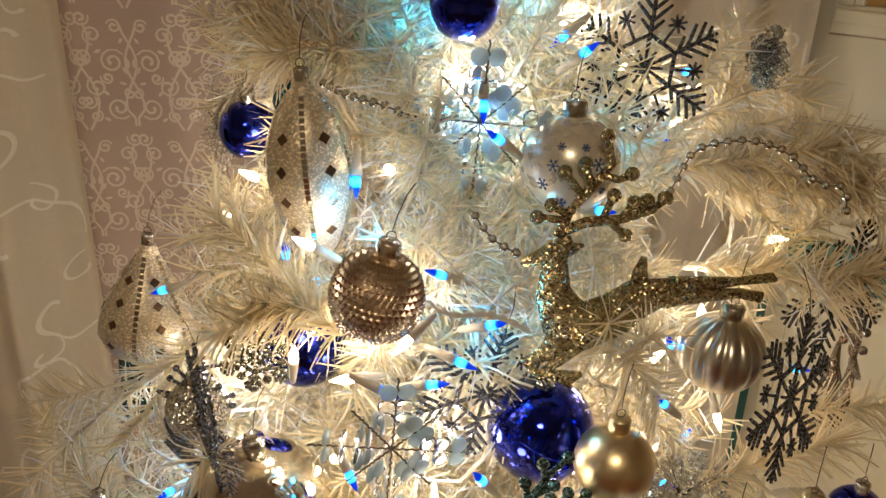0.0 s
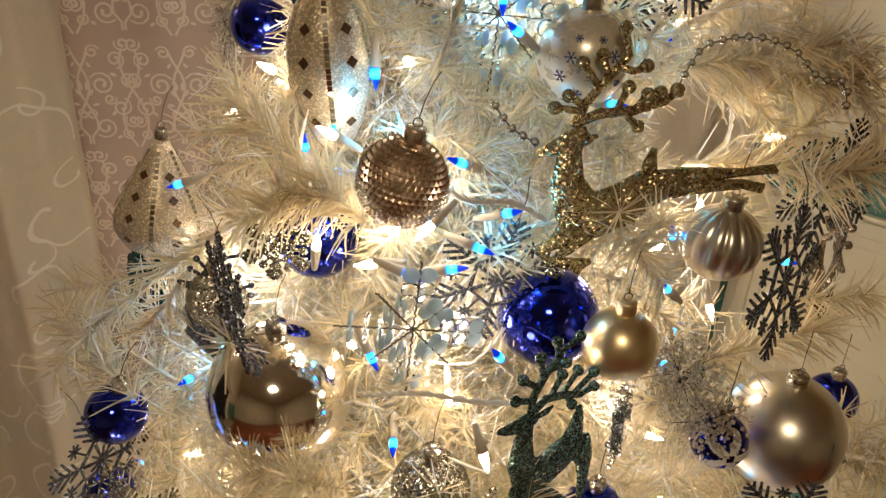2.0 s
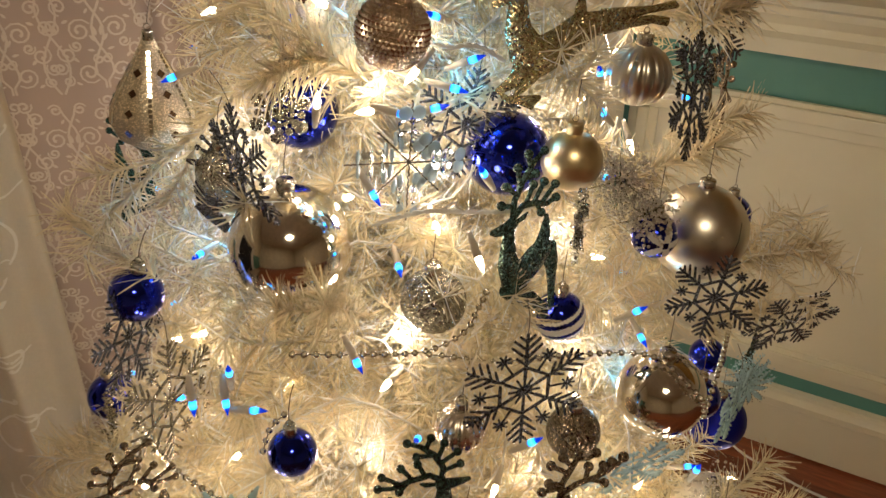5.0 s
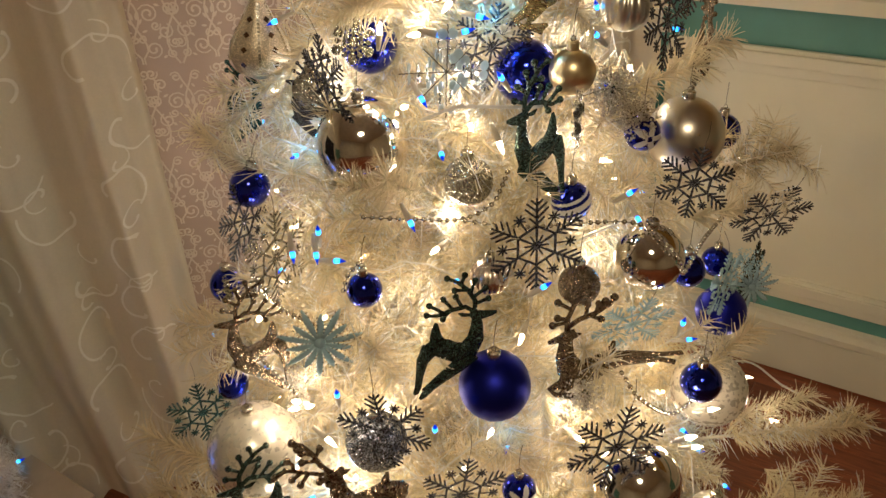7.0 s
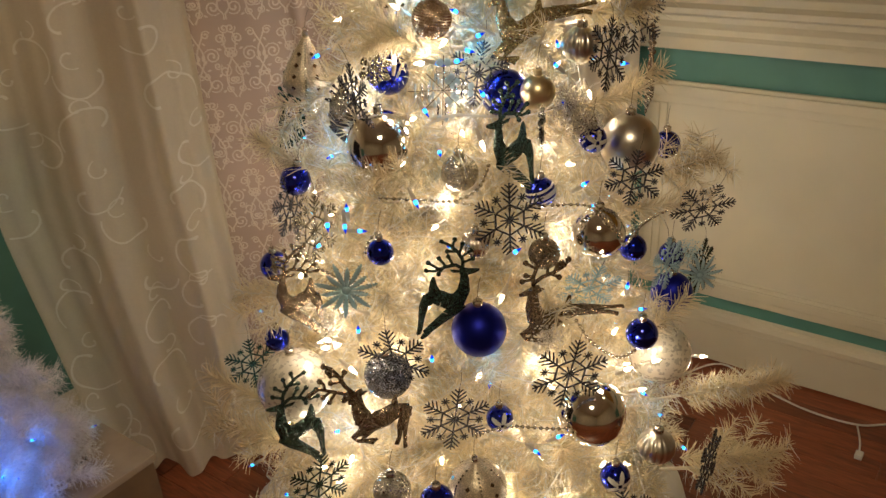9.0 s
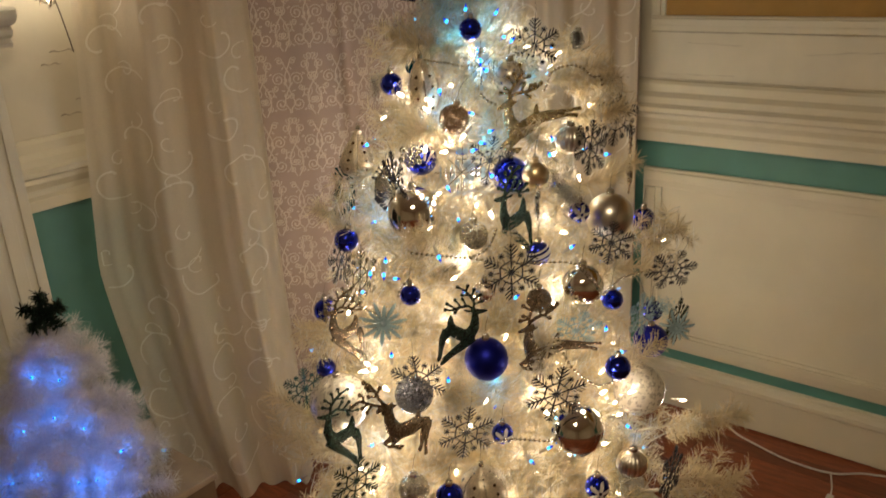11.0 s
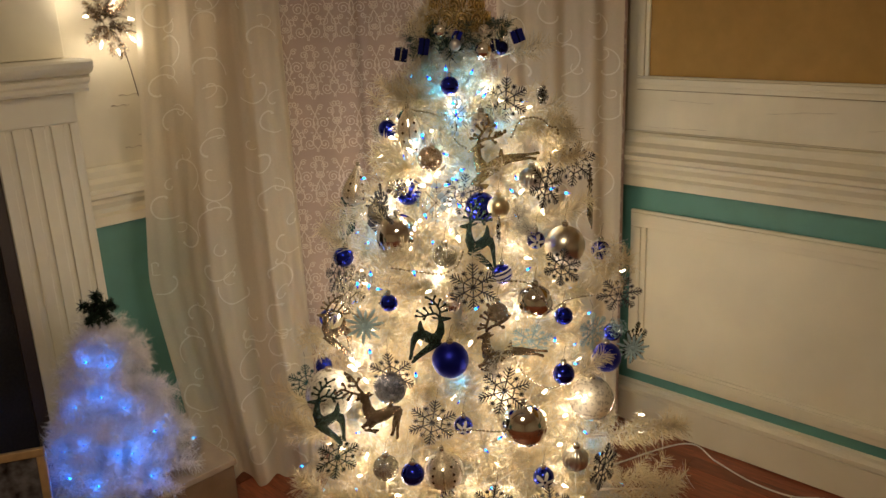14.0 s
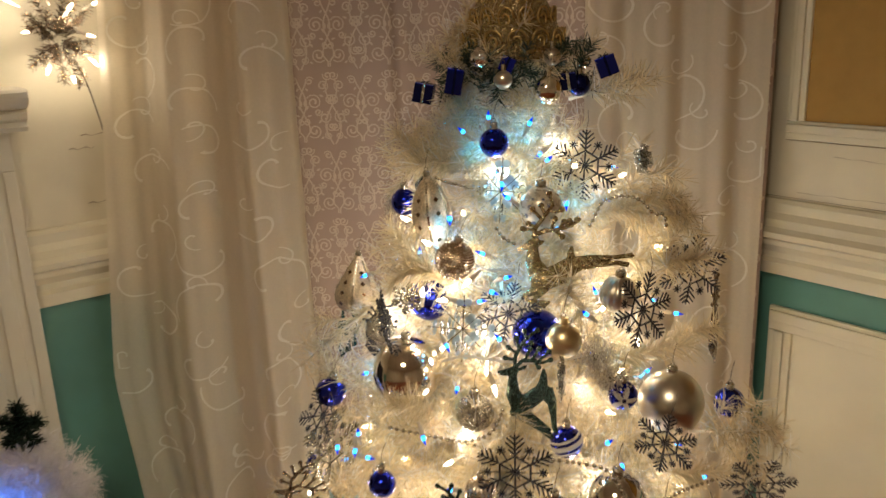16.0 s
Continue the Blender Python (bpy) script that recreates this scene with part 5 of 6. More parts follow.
spray(P(0.716, 0.059, 0.703), 0.030, 360, ICE, "ice blue tinsel bead burst", 7, tiny=0.0012)
spray(P(0.317, 0.141, 0.710), 0.03, 300, G_WHITE, "spray of tiny silver beads among needles", 12)
spray(P(0.553, 0.049, 0.643), 0.04, 320, G_WHITE, "white iridescent bead spray", 13)
spray(P(0.420, 0.210, 1.019), 0.006, 160, CLEAR, "clear twisted icicle ornament", 8, tall=8.0, tiny=0.0022, name="icicle_ornament")
spray(P(0.249, 0.691, 0.708), 0.006, 160, G_SILVER, "silver glitter icicle ornament", 9, tall=7.0, tiny=0.0022, name="icicle_ornament")

bead_garland([P(0.397, 0.465, 1.293), P(0.391, 0.431, 1.291), P(0.392, 0.402, 1.290), P(0.406, 0.379, 1.283), P(0.429, 0.359, 1.286)])
bead_garland([P(0.549, 0.272, 1.218), P(0.554, 0.269, 1.228), P(0.566, 0.262, 1.254), P(0.576, 0.243, 1.264), P(0.584, 0.223, 1.266), P(0.590, 0.203, 1.260), P(0.591, 0.183, 1.245), P(0.595, 0.166, 1.244), P(0.594, 0.160, 1.224)])
bead_garland([P(0.228, 0.388, 0.935), P(0.269, 0.344, 0.924), P(0.309, 0.306, 0.915), P(0.335, 0.280, 0.928), P(0.349, 0.272, 0.950), P(0.351, 0.263, 0.976)])
bead_garland([P(0.309, 0.300, 0.914), P(0.350, 0.245, 0.900), P(0.397, 0.188, 0.898), P(0.428, 0.130, 0.897), P(0.420, 0.086, 0.880), P(0.432, 0.076, 0.858), P(0.452, 0.076, 0.832), P(0.540, 0.080, 0.835), P(0.720, 0.096, 0.790)])
bead_garland([P(0.245, 0.706, 0.686), P(0.210, 0.625, 0.693), P(0.136, 0.497, 0.739), P(0.111, 0.418, 0.740)])
bead_garland([P(0.350, 0.108, 0.733), P(0.353, 0.083, 0.700), P(0.399, 0.056, 0.653), P(0.458, 0.043, 0.643)])
bead_garland([P(0.187, 0.396, 0.854), P(0.200, 0.397, 0.869), P(0.214, 0.387, 0.883)])
bead_garland([P(0.147, 0.415, 0.823), P(0.155, 0.479, 0.825), P(0.181, 0.550, 0.836)])
bead_garland([P(0.205, 0.211, 0.562), P(0.253, 0.173, 0.561), P(0.272, 0.096, 0.576), P(0.319, 0.047, 0.580)])
bead_garland([P(0.403, 0.329, 1.230), P(0.404, 0.315, 1.218), P(0.411, 0.303, 1.211), P(0.416, 0.294, 1.207)])

# bulbs that stand out between the ornaments
loose = empty("loose_string_lights", "white-corded string of lit mini bulbs between the ornaments", "string lights")


def bulb(place, key, dx, dz):
    right, up, out = Vector((0.707, -0.707, 0)), Vector((0, 0, 1)), Vector((-0.707, -0.707, 0))
    way = (right * dx + up * dz + out * 0.35).normalized()
    s = part_of("socket", SOCKET_MESH, SOCKET, loose)
    s.matrix_basis = Matrix.LocRotScale(Vector(place), way.to_track_quat("Z", "Y"), (1.0, 1.0, 1.0))
    part_of("bulb", BULB_MESH[key], BULB_WARM if key == "warm" else BULB_BLUE, s, "lit " + ("warm white" if key == "warm" else "blue") + " bulb")


for place, key, dx, dz, lit in (
    (P(0.344, 0.411, 1.198), "warm", -1, 0.7, 1), (P(0.359, 0.336, 1.161), "warm", -0.8, -0.7, 1), (P(0.322, 0.417, 1.116), "warm", 0.1, 1, 1),
    (P(0.338, 0.365, 1.123), "warm", -1, 0.1, 1), (P(0.607, 0.252, 1.106), "warm", -0.2, 0.8, 1), (P(0.619, 0.232, 1.028), "warm", 0.2, -0.8, 1),
    (P(0.654, 0.234, 1.169), "warm", 1, 0.2, 1), (P(0.338, 0.272, 1.017), "warm", 0.3, -1, 1), (P(0.139, 0.449, 0.686), "warm", -0.5, 0.3, 1.5),
    (P(0.654, 0.329, 1.243), "warm", 0.3, 0.3, 1), (P(0.447, 0.040, 0.562), "warm", 0.3, 0.3, 2), (P(0.136, 0.440, 0.693), "warm", 0.3, 0.3, 0),
    (P(0.845, 0.137, 0.809), "warm", 0.5, 0.3, 1), (P(0.492, 0.038, 0.595), "warm", 0.5, 0.3, 1), (P(0.690, 0.336, 1.267), "warm", 0.5, 0.3, 1),
    (P(0.059, 0.436, 0.495), "warm", 0.5, 0.3, 2), (P(0.847, 0.066, 0.391), "warm", 0.5, 0.1, 2), (P(0.720, -0.010, 0.420), "warm", 0.5, 0.1, 2), (P(0.126, 0.433, 0.712), "warm", -0.3, 0.4, 1.3), (P(0.135, 0.496, 0.806), "warm", 0.2, 0.5, 1.8),
    (P(0.115, 0.394, 0.685), "warm", 0.4, -0.3, 1.2), (P(0.343, 0.023, 0.671), "warm", 0.3, 0.4, 2), (P(0.289, 0.080, 0.385), "warm", 0.5, 0.1, 1.8), (P(0.100, 0.288, 0.409), "warm", 0.5, 0.1, 1.8),
):
    bulb(place, key, dx, dz)
    if lit:
        lamp("warm_bulb_light", "POINT", (place[0] + 0.02, place[1] + 0.02, place[2] + 0.012), 0.12 * lit, WARM, 0.012)
for place, dx, dz in (
    (P(0.524, 0.346, 1.334), -0.8, -0.6), (P(0.390, 0.425, 1.243), 0, -1), (P(0.385, 0.330, 1.191), -1, 0.5), (P(0.482, 0.270, 1.165), 0.7, 0.5),
    (P(0.407, 0.324, 1.150), 0.6, 0.3), (P(0.377, 0.326, 1.139), 0.8, -0.2), (P(0.332, 0.350, 1.127), 1, -0.3), (P(0.356, 0.463, 1.168), 0, 1),
    (P(0.361, 0.423, 1.167), -1, 0), (P(0.359, 0.334, 1.121), 1, 0.3), (P(0.443, 0.336, 1.266), -0.7, 0.6), (P(0.535, 0.242, 1.112), -0.3, 0.7),
    (P(0.662, 0.197, 1.063), 1, 0), (P(0.361, 0.274, 1.072), -0.5, 0.8), (P(0.325, 0.370, 1.059), 0.4, -0.8), (P(0.455, 0.376, 1.303), 0, 1),
    (P(0.654, 0.328, 1.291), 1, 0), (P(0.541, 0.315, 1.259), 0, -1), (P(0.256, 0.346, 0.935), 0.3, -0.8), (P(0.170, 0.453, 0.908), 0, -1), (P(0.200, 0.436, 0.909), 0, 1),
    (P(0.195, 0.421, 0.884), 1, 0), (P(0.191, 0.436, 0.901), 0, -1), (P(0.318, 0.207, 0.840), 0.6, 0.6), (P(0.123, 0.367, 0.748), 0, 1), (P(0.177, 0.269, 0.697), 0, 1),
    (P(0.462, 0.074, 0.743), 0, 1), (P(0.276, 0.106, 0.549), 0.5, 0.5), (P(0.466, 0.166, 0.908), 0.5, 0.5), (P(0.493, 0.219, 1.093), -0.7, 0.7),
    (P(0.426, 0.420, 1.363), -0.5, 0.5), (P(0.452, 0.397, 1.381), 0, 1), (P(0.501, 0.362, 1.370), 0.4, 0.8), (P(0.507, 0.332, 1.316), 0.5, 0.5), (P(0.441, 0.357, 1.300), 0, -1),
):
    bulb(place, "blue", dx, dz)
for place in (P(0.457, 0.436, 1.331), P(0.536, 0.395, 1.347), P(0.457, 0.374, 1.278), P(0.419, 0.331, 1.143), P(0.583, 0.339, 1.247)):
    lamp("blue_bulb_light", "POINT", place, 0.15, (0.05, 0.50, 1.0), 0.012)

# twisted cords of the light strings
for pts in (
    [P(0.370, 0.340, 1.177), P(0.375, 0.320, 1.173), P(0.397, 0.305, 1.170), P(0.422, 0.291, 1.153)],
    [P(0.658, 0.312, 1.245), P(0.663, 0.283, 1.241), P(0.657, 0.264, 1.206), P(0.655, 0.259, 1.159), P(0.641, 0.269, 1.141)],
    [P(0.308, 0.354, 1.033), P(0.317, 0.309, 1.053), P(0.339, 0.276, 1.051), P(0.380, 0.251, 1.041), P(0.436, 0.240, 1.030)],
):
    line = curve_through(pts, 0.002)
    for ph in (0, math.pi):
        bm = bmesh.new()
        tube(bm, [p + Vector((0.0012 * math.cos(i * 0.9 + ph) * 0.7, -0.0012 * math.cos(i * 0.9 + ph) * 0.7, 0.0012 * math.sin(i * 0.9 + ph))) for i, p in enumerate(line)], 0.0013, 6)
        part("twisted_cord", bm, CORD, loose, "twisted cream cord")

# boughs that reach out between the ornaments
for base, tip, sd in (
    (P(0.376, 0.424, 1.127), P(0.331, 0.527, 1.184), 1), (P(0.451, 0.435, 1.306), P(0.389, 0.530, 1.313), 2), (P(0.629, 0.340, 1.214), P(0.653, 0.159, 1.237), 3),
    (P(0.650, 0.291, 1.129), P(0.654, 0.139, 1.163), 4),
    (P(0.620, 0.084, 0.412), P(0.688, -0.151, 0.502), 7), (P(0.566, 0.032, 0.300), P(0.672, -0.170, 0.334), 8), (P(0.136, 0.475, 0.482), P(0.029, 0.661, 0.529), 9),
    (P(0.703, 0.188, 0.834), P(0.677, 0.006, 0.922), 10), (P(0.183, 0.397, 0.745), P(0.225, 0.736, 0.669), 11), (P(0.440, 0.431, 1.300), P(0.416, 0.632, 1.288), 12),
    (P(0.618, 0.382, 1.404), P(0.690, 0.284, 1.441), 13), (P(0.605, 0.335, 1.229), P(0.727, 0.259, 1.291), 14), (P(0.374, 0.496, 1.129), P(0.239, 0.621, 0.992), 15),
    (P(0.092, 0.483, 0.305), P(-0.009, 0.541, 0.376), 16),
):
    branch(base, tip, sd)
TIPS = {}


def bough_tip(base, tip):
    """A dense bottle-brush end of a bough."""
    base, tip = Vector(base), Vector(tip)
    d = tip - base
    size = min((0.07, 0.11, 0.15, 0.20), key=lambda v: abs(v - d.length))
    if size not in TIPS:
        verts, faces = [], []
        brush(np.random.default_rng(int(size * 1000)), verts, faces, (0, 0, 0), (size, 0, 0.01), 17, 0.037, 0.0019, lean=0.95)
        TIPS[size] = from_arrays("bough_tip", verts, faces)
    ob = part_of("bough_tip", TIPS[size], NEEDLE, tree, smooth=False)
    k = d.length / size
    ob.matrix_basis = Matrix.LocRotScale(base, d.to_track_quat("X", "Z"), (k, 1, 1))


for base, tip in (
    (P(0.336, 0.381, 1.148), P(0.309, 0.486, 1.207)), (P(0.336, 0.410, 1.155), P(0.302, 0.434, 1.159)), (P(0.422, 0.419, 1.314), P(0.382, 0.535, 1.316)), (P(0.420, 0.449, 1.319), P(0.364, 0.481, 1.306)),
    (P(0.600, 0.299, 1.224), P(0.653, 0.178, 1.252)), (P(0.647, 0.283, 1.196), P(0.656, 0.156, 1.226)), (P(0.607, 0.262, 1.152), P(0.652, 0.137, 1.159)),
    (P(0.297, 0.389, 0.935), P(0.245, 0.420, 0.950)), (P(0.300, 0.365, 0.940), P(0.250, 0.372, 0.968)), (P(0.519, 0.200, 1.023), P(0.644, 0.136, 1.021)),
    (P(0.690, 0.029, 0.379), P(0.690, -0.147, 0.494)), (P(0.558, -0.007, 0.354), P(0.672, -0.167, 0.347)), (P(0.693, -0.026, 0.341), P(0.652, -0.149, 0.299)),
    (P(0.118, 0.566, 0.523), P(0.053, 0.689, 0.588)), (P(0.086, 0.572, 0.474), P(0.025, 0.661, 0.508)), (P(0.262, 0.677, 0.666), P(0.202, 0.736, 0.672)),
    (P(0.713, 0.115, 0.842), P(0.701, 0.020, 0.905)), (P(0.576, 0.121, 0.837), P(0.706, 0.059, 0.800)), (P(0.517, 0.059, 0.633), P(0.587, 0.008, 0.680)), (P(0.248, 0.562, 0.943), P(0.252, 0.695, 0.970)),
    (P(0.654, 0.202, 1.018), P(0.669, 0.112, 1.051)),
    (P(0.806, 0.070, 0.322), P(0.897, -0.058, 0.353)), (P(0.082, 0.520, 0.489), P(0.025, 0.589, 0.529)), (P(0.051, 0.506, 0.338), P(-0.023, 0.507, 0.419)),
    (P(0.079, 0.362, 0.374), P(-0.023, 0.382, 0.425)), (P(0.228, 0.147, 0.382), P(0.130, 0.146, 0.429)), (P(0.622, -0.014, 0.273), P(0.749, -0.114, 0.252)), (P(0.371, 0.402, 1.164), P(0.275, 0.433, 1.145)),
):
    bough_tip(base, tip)
# short twigs that point at the room
for place in (P(0.395, 0.371, 1.247), P(0.459, 0.234, 1.134), P(0.158, 0.337, 0.790), P(0.323, 0.125, 0.746), P(0.405, 0.371, 1.271)):
    v = Vector(place)
    out = Vector((-0.6, -0.65, 0.15))
    branch(v - out * 0.14, v, 3)

# ---- tree top ----
topper = empty("gold_tree_topper", "gold openwork cone topper on the tree", "tree topper")
TX, TY = 0.555, 0.452
part("cone", lathe(bmesh.new(), [(0.098, 0.0), (0.095, 0.006), (0.078, 0.045), (0.060, 0.085), (0.040, 0.13), (0.022, 0.17), (0.008, 0.20), (0.0, 0.205)], 40), G_GOLD, topper, "gold glitter cloth").location = (TX, TY, 1.475)
bm = bmesh.new()
for k in range(14):
    for row in range(5):
        zz = 0.028 + row * 0.034
        q = float(np.interp(zz, [0, 0.045, 0.085, 0.13, 0.17], [0.098, 0.078, 0.060, 0.040, 0.022])) + 0.002
        a0 = 2 * math.pi * (k + 0.5 * (row % 2)) / 14
        s = 0.35 * q / 0.1
        pts = [(q * math.cos(a0 + 0.20 * (1 - t * 0.75) * math.cos(t * 9)), q * math.sin(a0 + 0.20 * (1 - t * 0.75) * math.cos(t * 9)), zz + 0.020 * (1 - t * 0.75) * math.sin(t * 9)) for t in [i / 18 for i in range(19)]]
        tube(bm, pts, 0.0018, 5)
scrolls = tagged(part("scrollwork", bm, surface("gold_thread", (0.62, 0.44, 0.18), 0.3, 0.9), topper, "raised gold scrolls"), kind="stuff")
scrolls.location = (TX, TY, 1.475)

wreath = empty("green_top_garland", "dark green needle garland with blue gifts round the tree top", "garland")
rng = np.random.default_rng(21)
verts, faces = [], []
for k in range(46):
    a = 2 * math.pi * k / 46
    q = 0.085 + 0.02 * math.sin(k * 2.3)
    p0 = (TX + q * math.cos(a), TY + q * math.sin(a), 1.445 + 0.02 * math.sin(k * 1.7))
    a2 = a + rng.uniform(-0.3, 0.5)
    q2 = q + rng.uniform(0.01, 0.050)
    brush(rng, verts, faces, p0, (TX + q2 * math.cos(a2), TY + q2 * math.sin(a2), 1.450 + rng.uniform(-0.035, 0.055)), 12, 0.020, 0.0018)
part_of("green_needles", from_arrays("green_needles", verts, faces), GREEN_NEEDLE, wreath, smooth=False)
verts, faces = [], []
for k in range(9):
    a = 2 * math.pi * (k + 0.3) / 9
    brush(rng, verts, faces, (TX + 0.08 * math.cos(a), TY + 0.08 * math.sin(a), 1.45), (TX + 0.15 * math.cos(a), TY + 0.15 * math.sin(a), 1.47 + rng.uniform(-0.02, 0.03)), 10, 0.03, 0.0012)
part_of("cream_needles", from_arrays("cream_needles", verts, faces), NEEDLE, wreath, smooth=False)
for place, size, mat, lean in ((P(0.420, 0.520, 1.425), 0.032, NAVY, 12), (P(0.650, 0.330, 1.458), 0.032, BLUE_SHINY, -20), (P(0.413, 0.432, 1.440), 0.026, BLUE_SHINY, 10), (P(0.470, 0.372, 1.470), 0.022, BLUE_MATTE, 24), (P(0.560, 0.330, 1.440), 0.026, NAVY, -8)):
    gift = hang("gift_box_ornament", "small blue foil gift box ornament with ribbon", "ornament", place, lean=lean, group="gift boxes")
    part("box", boxed(-size / 2, size / 2, -size / 2, size / 2, -size / 2, size / 2 * (2.0 if lean == 10 else 1.0), bevel=0.0012), mat, gift, smooth=False)
    h = size / 2 * (2.0 if lean == 10 else 1.0)
    part("ribbon", boxed(-0.002, 0.002, -size / 2 - 0.0008, size / 2 + 0.0008, -size / 2 - 0.0008, h + 0.0008), NAVY if mat is not NAVY else G_SILVER, gift, smooth=False)
    bm = bmesh.new()
    for s in (-1, 1):
        tube(bm, [(0, 0, h), (s * 0.006, 0, h + 0.005), (s * 0.008, 0, h + 0.001), (0, 0, h)], 0.0012, 5)
    part("bow", bm, G_SILVER, gift)
for place, r, mat, label in ((P(0.440, 0.398, 1.482), 0.017, CHROME, "small mirror silver ball in the top garland"), (P(0.515, 0.330, 1.430), 0.022, CHROME, "small mirror silver ball in the top garland"),
                             (P(0.455, 0.365, 1.448), 0.014, SILVER, "small satin silver ball in the top garland"), (P(0.585, 0.330, 1.432), 0.018, NAVY, "small navy ball in the top garland"),
                             (P(0.540, 0.345, 1.478), 0.014, SILVER, "small satin silver ball in the top garland"), (P(0.610, 0.345, 1.468), 0.013, CHROME, "small mirror silver ball in the top garland")):
    ball(place, r, mat, label, group="top garland balls")

# ---- star and blue cord on the feather tree ----
star = tagged(empty("green_glitter_star", "dark green glitter star on top of the feather tree", "tree topper"), "")
verts, faces = [], []
rng = np.random.default_rng(8)
for k in range(5):
    a = math.pi / 2 + 2 * math.pi * k / 5
    right = np.array((0.75, -0.66, 0))
    tip = np.array((FX + 0.0, FY - 0.01, 0.735)) + 0.050 * (right * math.cos(a) + np.array((0, 0, 1)) * math.sin(a))
    brush(rng, verts, faces, (FX, FY - 0.01, 0.735), tip, 46, 0.022, 0.0034, lean=0.3)
tagged(part_of("spike", from_arrays("spike", verts, faces), G_BLACKGREEN, star, smooth=False), kind="stuff")
bm = bmesh.new()
tube(bm, [(FX, FY, 0.665), (FX, FY - 0.01, 0.735)], 0.004, 8)
part("stalk", bm, G_BLACKGREEN, star)
bm = bmesh.new()
tube(bm, curve_through([(FX + 0.06, FY - 0.10, 0.24), (0.02, 1.20, 0.185), (0.06, 1.26, 0.180), (0.097, 1.30, 0.186)], 0.01), 0.0016, 6)
lead = tagged(part("light_lead", bm, bpy.data.materials["green_plastic"]), "dark green cord end with a blue bulb on the hearth", "cord")
s = part_of("socket", SOCKET_MESH, bpy.data.materials["green_plastic"], lead)
s.matrix_basis = Matrix.LocRotScale((0.092, 1.298, 0.187), Vector((0.7, -0.3, 0.1)).to_track_quat("Z", "Y"), (1.2, 1.2, 1.2))
part_of("bulb", BULB_MESH["blue"], BULB_BLUE, s, "lit blue bulb")

# ---- photo frame on the hearth ----
pf = empty("photo_frame", "gilt wooden photo frame standing on the hearth", "picture frame", at=pose(-0.52, 1.13, 0.176, -8, 0, -28))
GILT = surface("gilt_wood", (0.45, 0.30, 0.15), 0.4, 0.3, vary=0.15, scale=30)
for x0, x1, z0, z1 in ((-0.11, 0.11, 0.0, 0.022), (-0.11, 0.11, 0.26, 0.282), (-0.11, -0.088, 0.0225, 0.2595), (0.088, 0.11, 0.0225, 0.2595)):
    part("frame_bar", boxed(x0, x1, -0.009, 0.009, z0, z1, bevel=0.003), GILT, pf, smooth=False)
part("picture", boxed(-0.087, 0.087, -0.002, 0.004, 0.023, 0.259), surface("grey_print", (0.10, 0.10, 0.11), 0.25, vary=0.7, scale=28), pf, "dark mottled picture", smooth=False)

# ---- lit sprig on the wall over the hearth ----
sprig = empty("lit_wall_sprig", "dark glittered sprig with lit warm bulbs on the wall", "garland")
rng = np.random.default_rng(31)
verts, faces = [], []
CX, CY, CZ = 0.105, 1.470, 1.530
for k in range(34):
    a = rng.uniform(0, 6.283)
    q = rng.uniform(0.03, 0.10)
    brush(rng, verts, faces, (CX + 0.25 * q * math.cos(a), CY, CZ + 0.25 * q * math.sin(a)), (CX + q * math.cos(a), CY - rng.uniform(0, 0.06), CZ + 1.1 * q * math.sin(a)), 14, 0.016, 0.0016)
part_of("leaves", from_arrays("leaves", verts, faces), G_TAN, sprig, smooth=False)
bm = bmesh.new()
tube(bm, curve_through([(CX + 0.02, CY - 0.01, CZ - 0.03), (CX + 0.045, CY - 0.005, CZ - 0.10), (CX + 0.062, CY + 0.004, CZ - 0.17), (CX + 0.075, CY + 0.01, CZ - 0.24)], 0.01), 0.0016, 6)
part("stem", bm, WIRE, sprig)
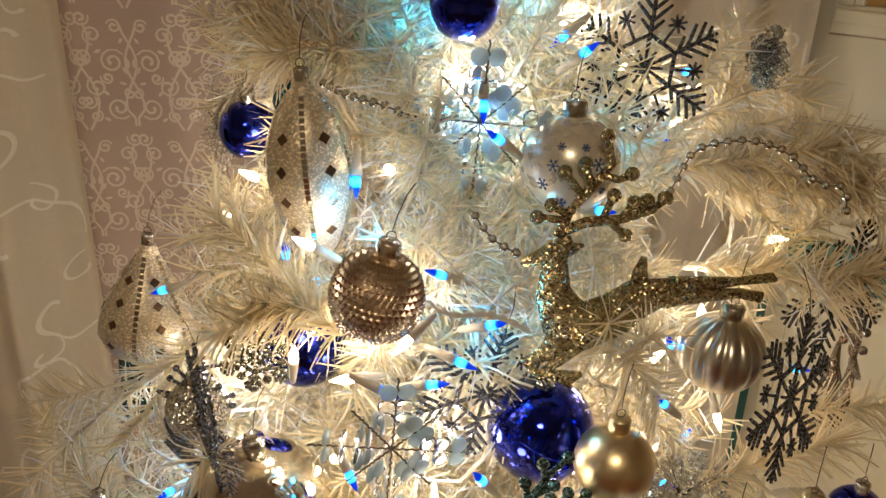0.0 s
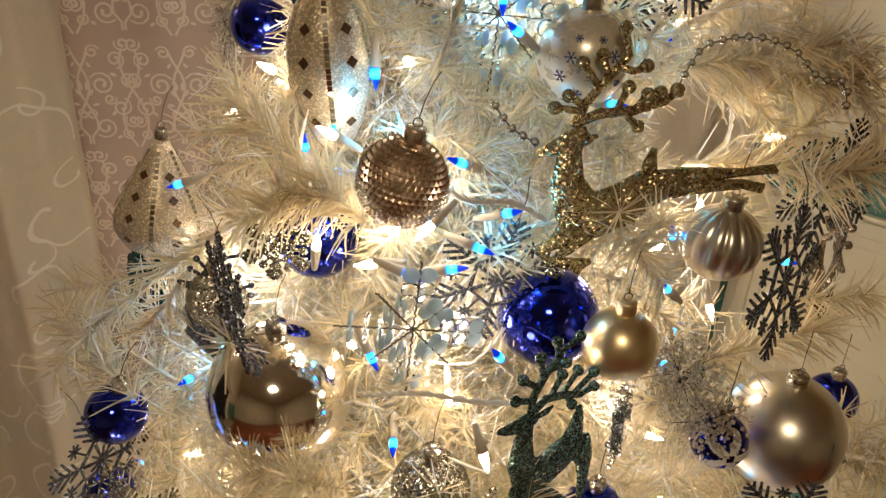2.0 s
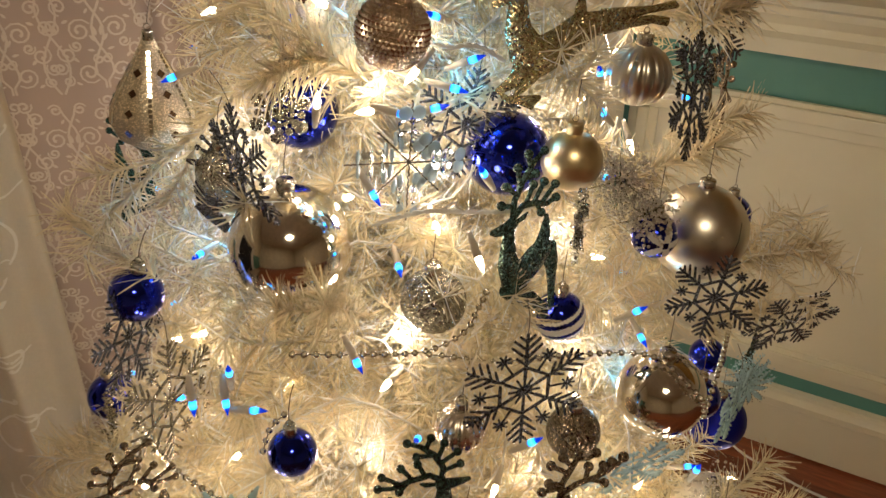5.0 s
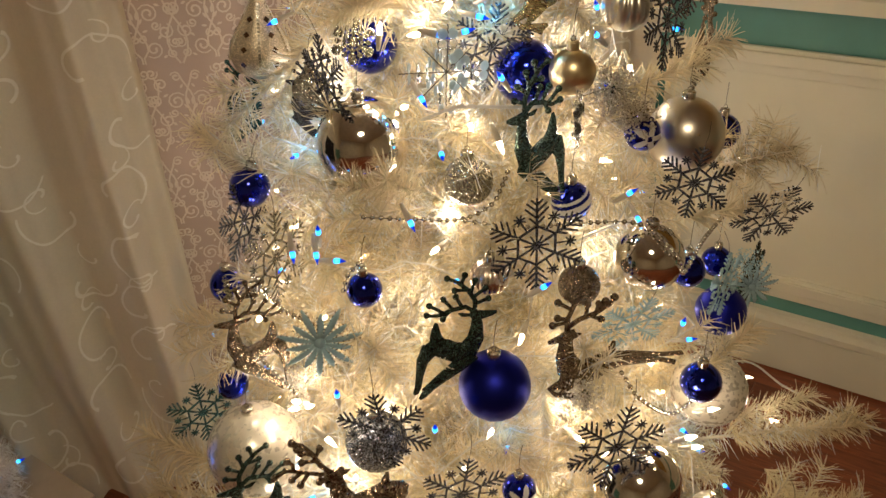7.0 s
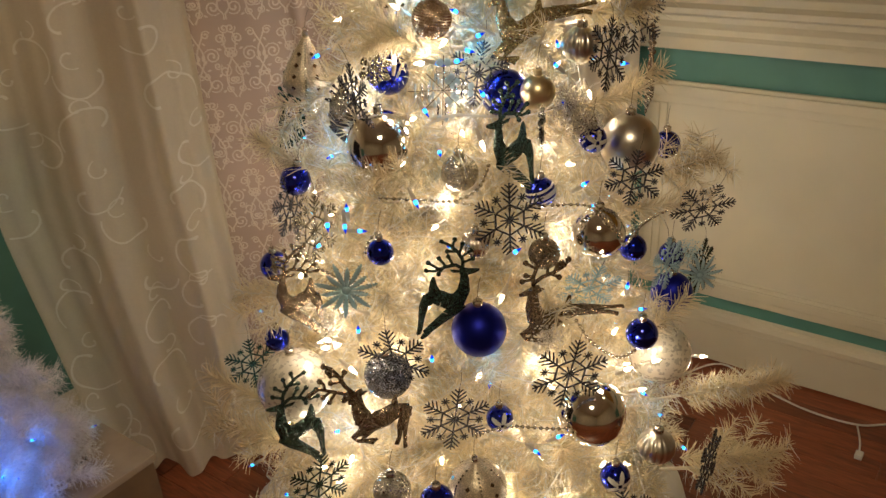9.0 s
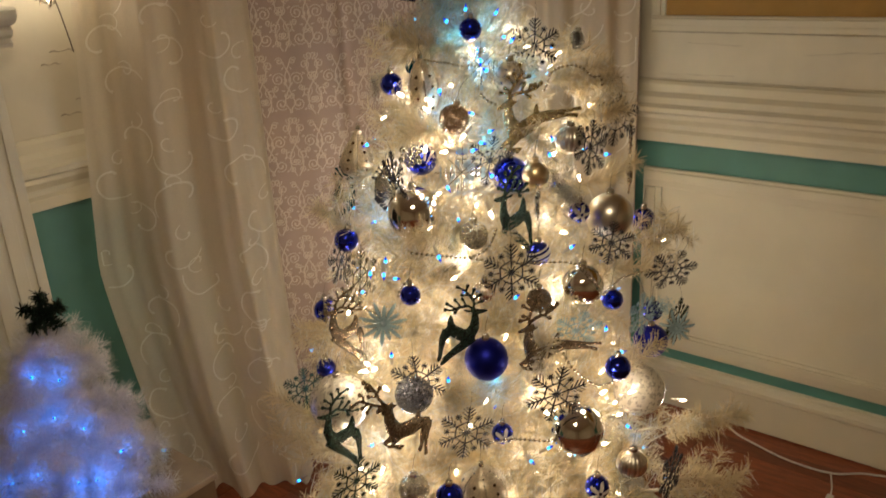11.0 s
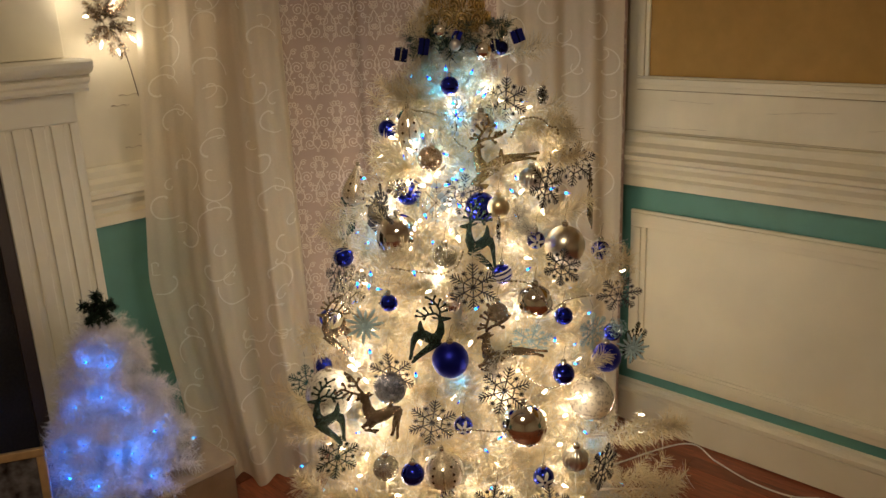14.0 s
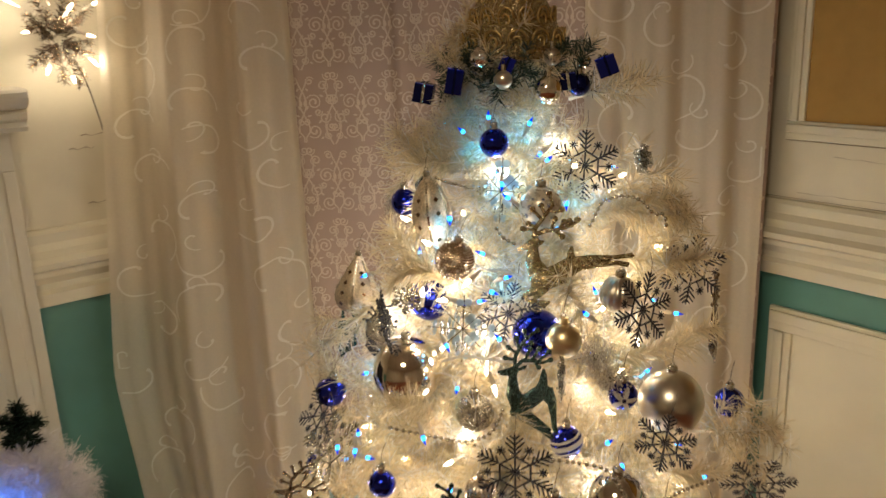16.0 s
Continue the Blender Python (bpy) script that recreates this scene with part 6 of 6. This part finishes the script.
for k, (dx, dz) in enumerate(((-0.035, -0.055), (0.010, -0.075), (0.050, 0.010), (0.055, -0.045), (-0.06, 0.02), (0.02, 0.06), (-0.02, 0.09), (0.07, 0.07), (-0.09, 0.08))):
    s = part_of("socket", SOCKET_MESH, SOCKET, sprig)
    s.matrix_basis = Matrix.LocRotScale((CX + dx, CY - 0.03, CZ + dz), Vector((dx, -0.02, dz - 0.03)).to_track_quat("Z", "Y"), (1.1, 1.1, 1.1))
    part_of("bulb", BULB_MESH["warm"], BULB_WARM, s, "lit warm white bulb")
    if k in (0, 3, 5, 8):
        lamp("warm_bulb_light", "POINT", (CX + dx, CY - 0.04, CZ + dz - 0.01), 0.30, WARM, 0.012)

# ---- cord on the floor ----
bm = bmesh.new()
tube(bm, curve_through([(1.05, 0.33, 0.004), (1.39, 0.19, 0.004), (1.352, 0.05, 0.004), (1.312, -0.09, 0.004), (1.315, -0.22, 0.004), (1.37, -0.31, 0.004), (1.40, -0.45, 0.004), (1.40, -0.8, 0.004)], 0.015), 0.0028, 6)
cord = tagged(part("floor_cord", bm, CORD), "white electric cord lying on the wood floor", "cord")
bm = bmesh.new()
tube(bm, curve_through([(1.315, -0.22, 0.004), (1.25, -0.24, 0.004), (1.20, -0.248, 0.004)], 0.015), 0.0024, 6)
box(bm, 1.178, 1.201, -0.258, -0.240, 0.001, 0.014, bevel=0.002)
part("plug", bm, CORD, cord)

# ---- floor planks ----
for k in range(34):
    x = -0.98 + k * 0.0715
    n = 0
    y = -1.15 + (k * 0.37) % 0.6
    while y < 1.5 and x < WX - 0.08:
        l = min(0.55 + 0.35 * ((k * 7 + n * 3) % 5) / 5, WY - y)
        key = "plank_%d" % int(l * 1000)
        me = bpy.data.meshes.get(key)
        if me is None:
            me = bpy.data.meshes.new(key)
            bm = boxed(-0.0352, 0.0352, 0.001, l - 0.001, -0.0055, 0.0, bevel=0.0012)
            bm.to_mesh(me)
            bm.free()
        part_of("plank", me, FLOOR, floor, smooth=False).location = (x, y, 0.0)
        y += l
        n += 1
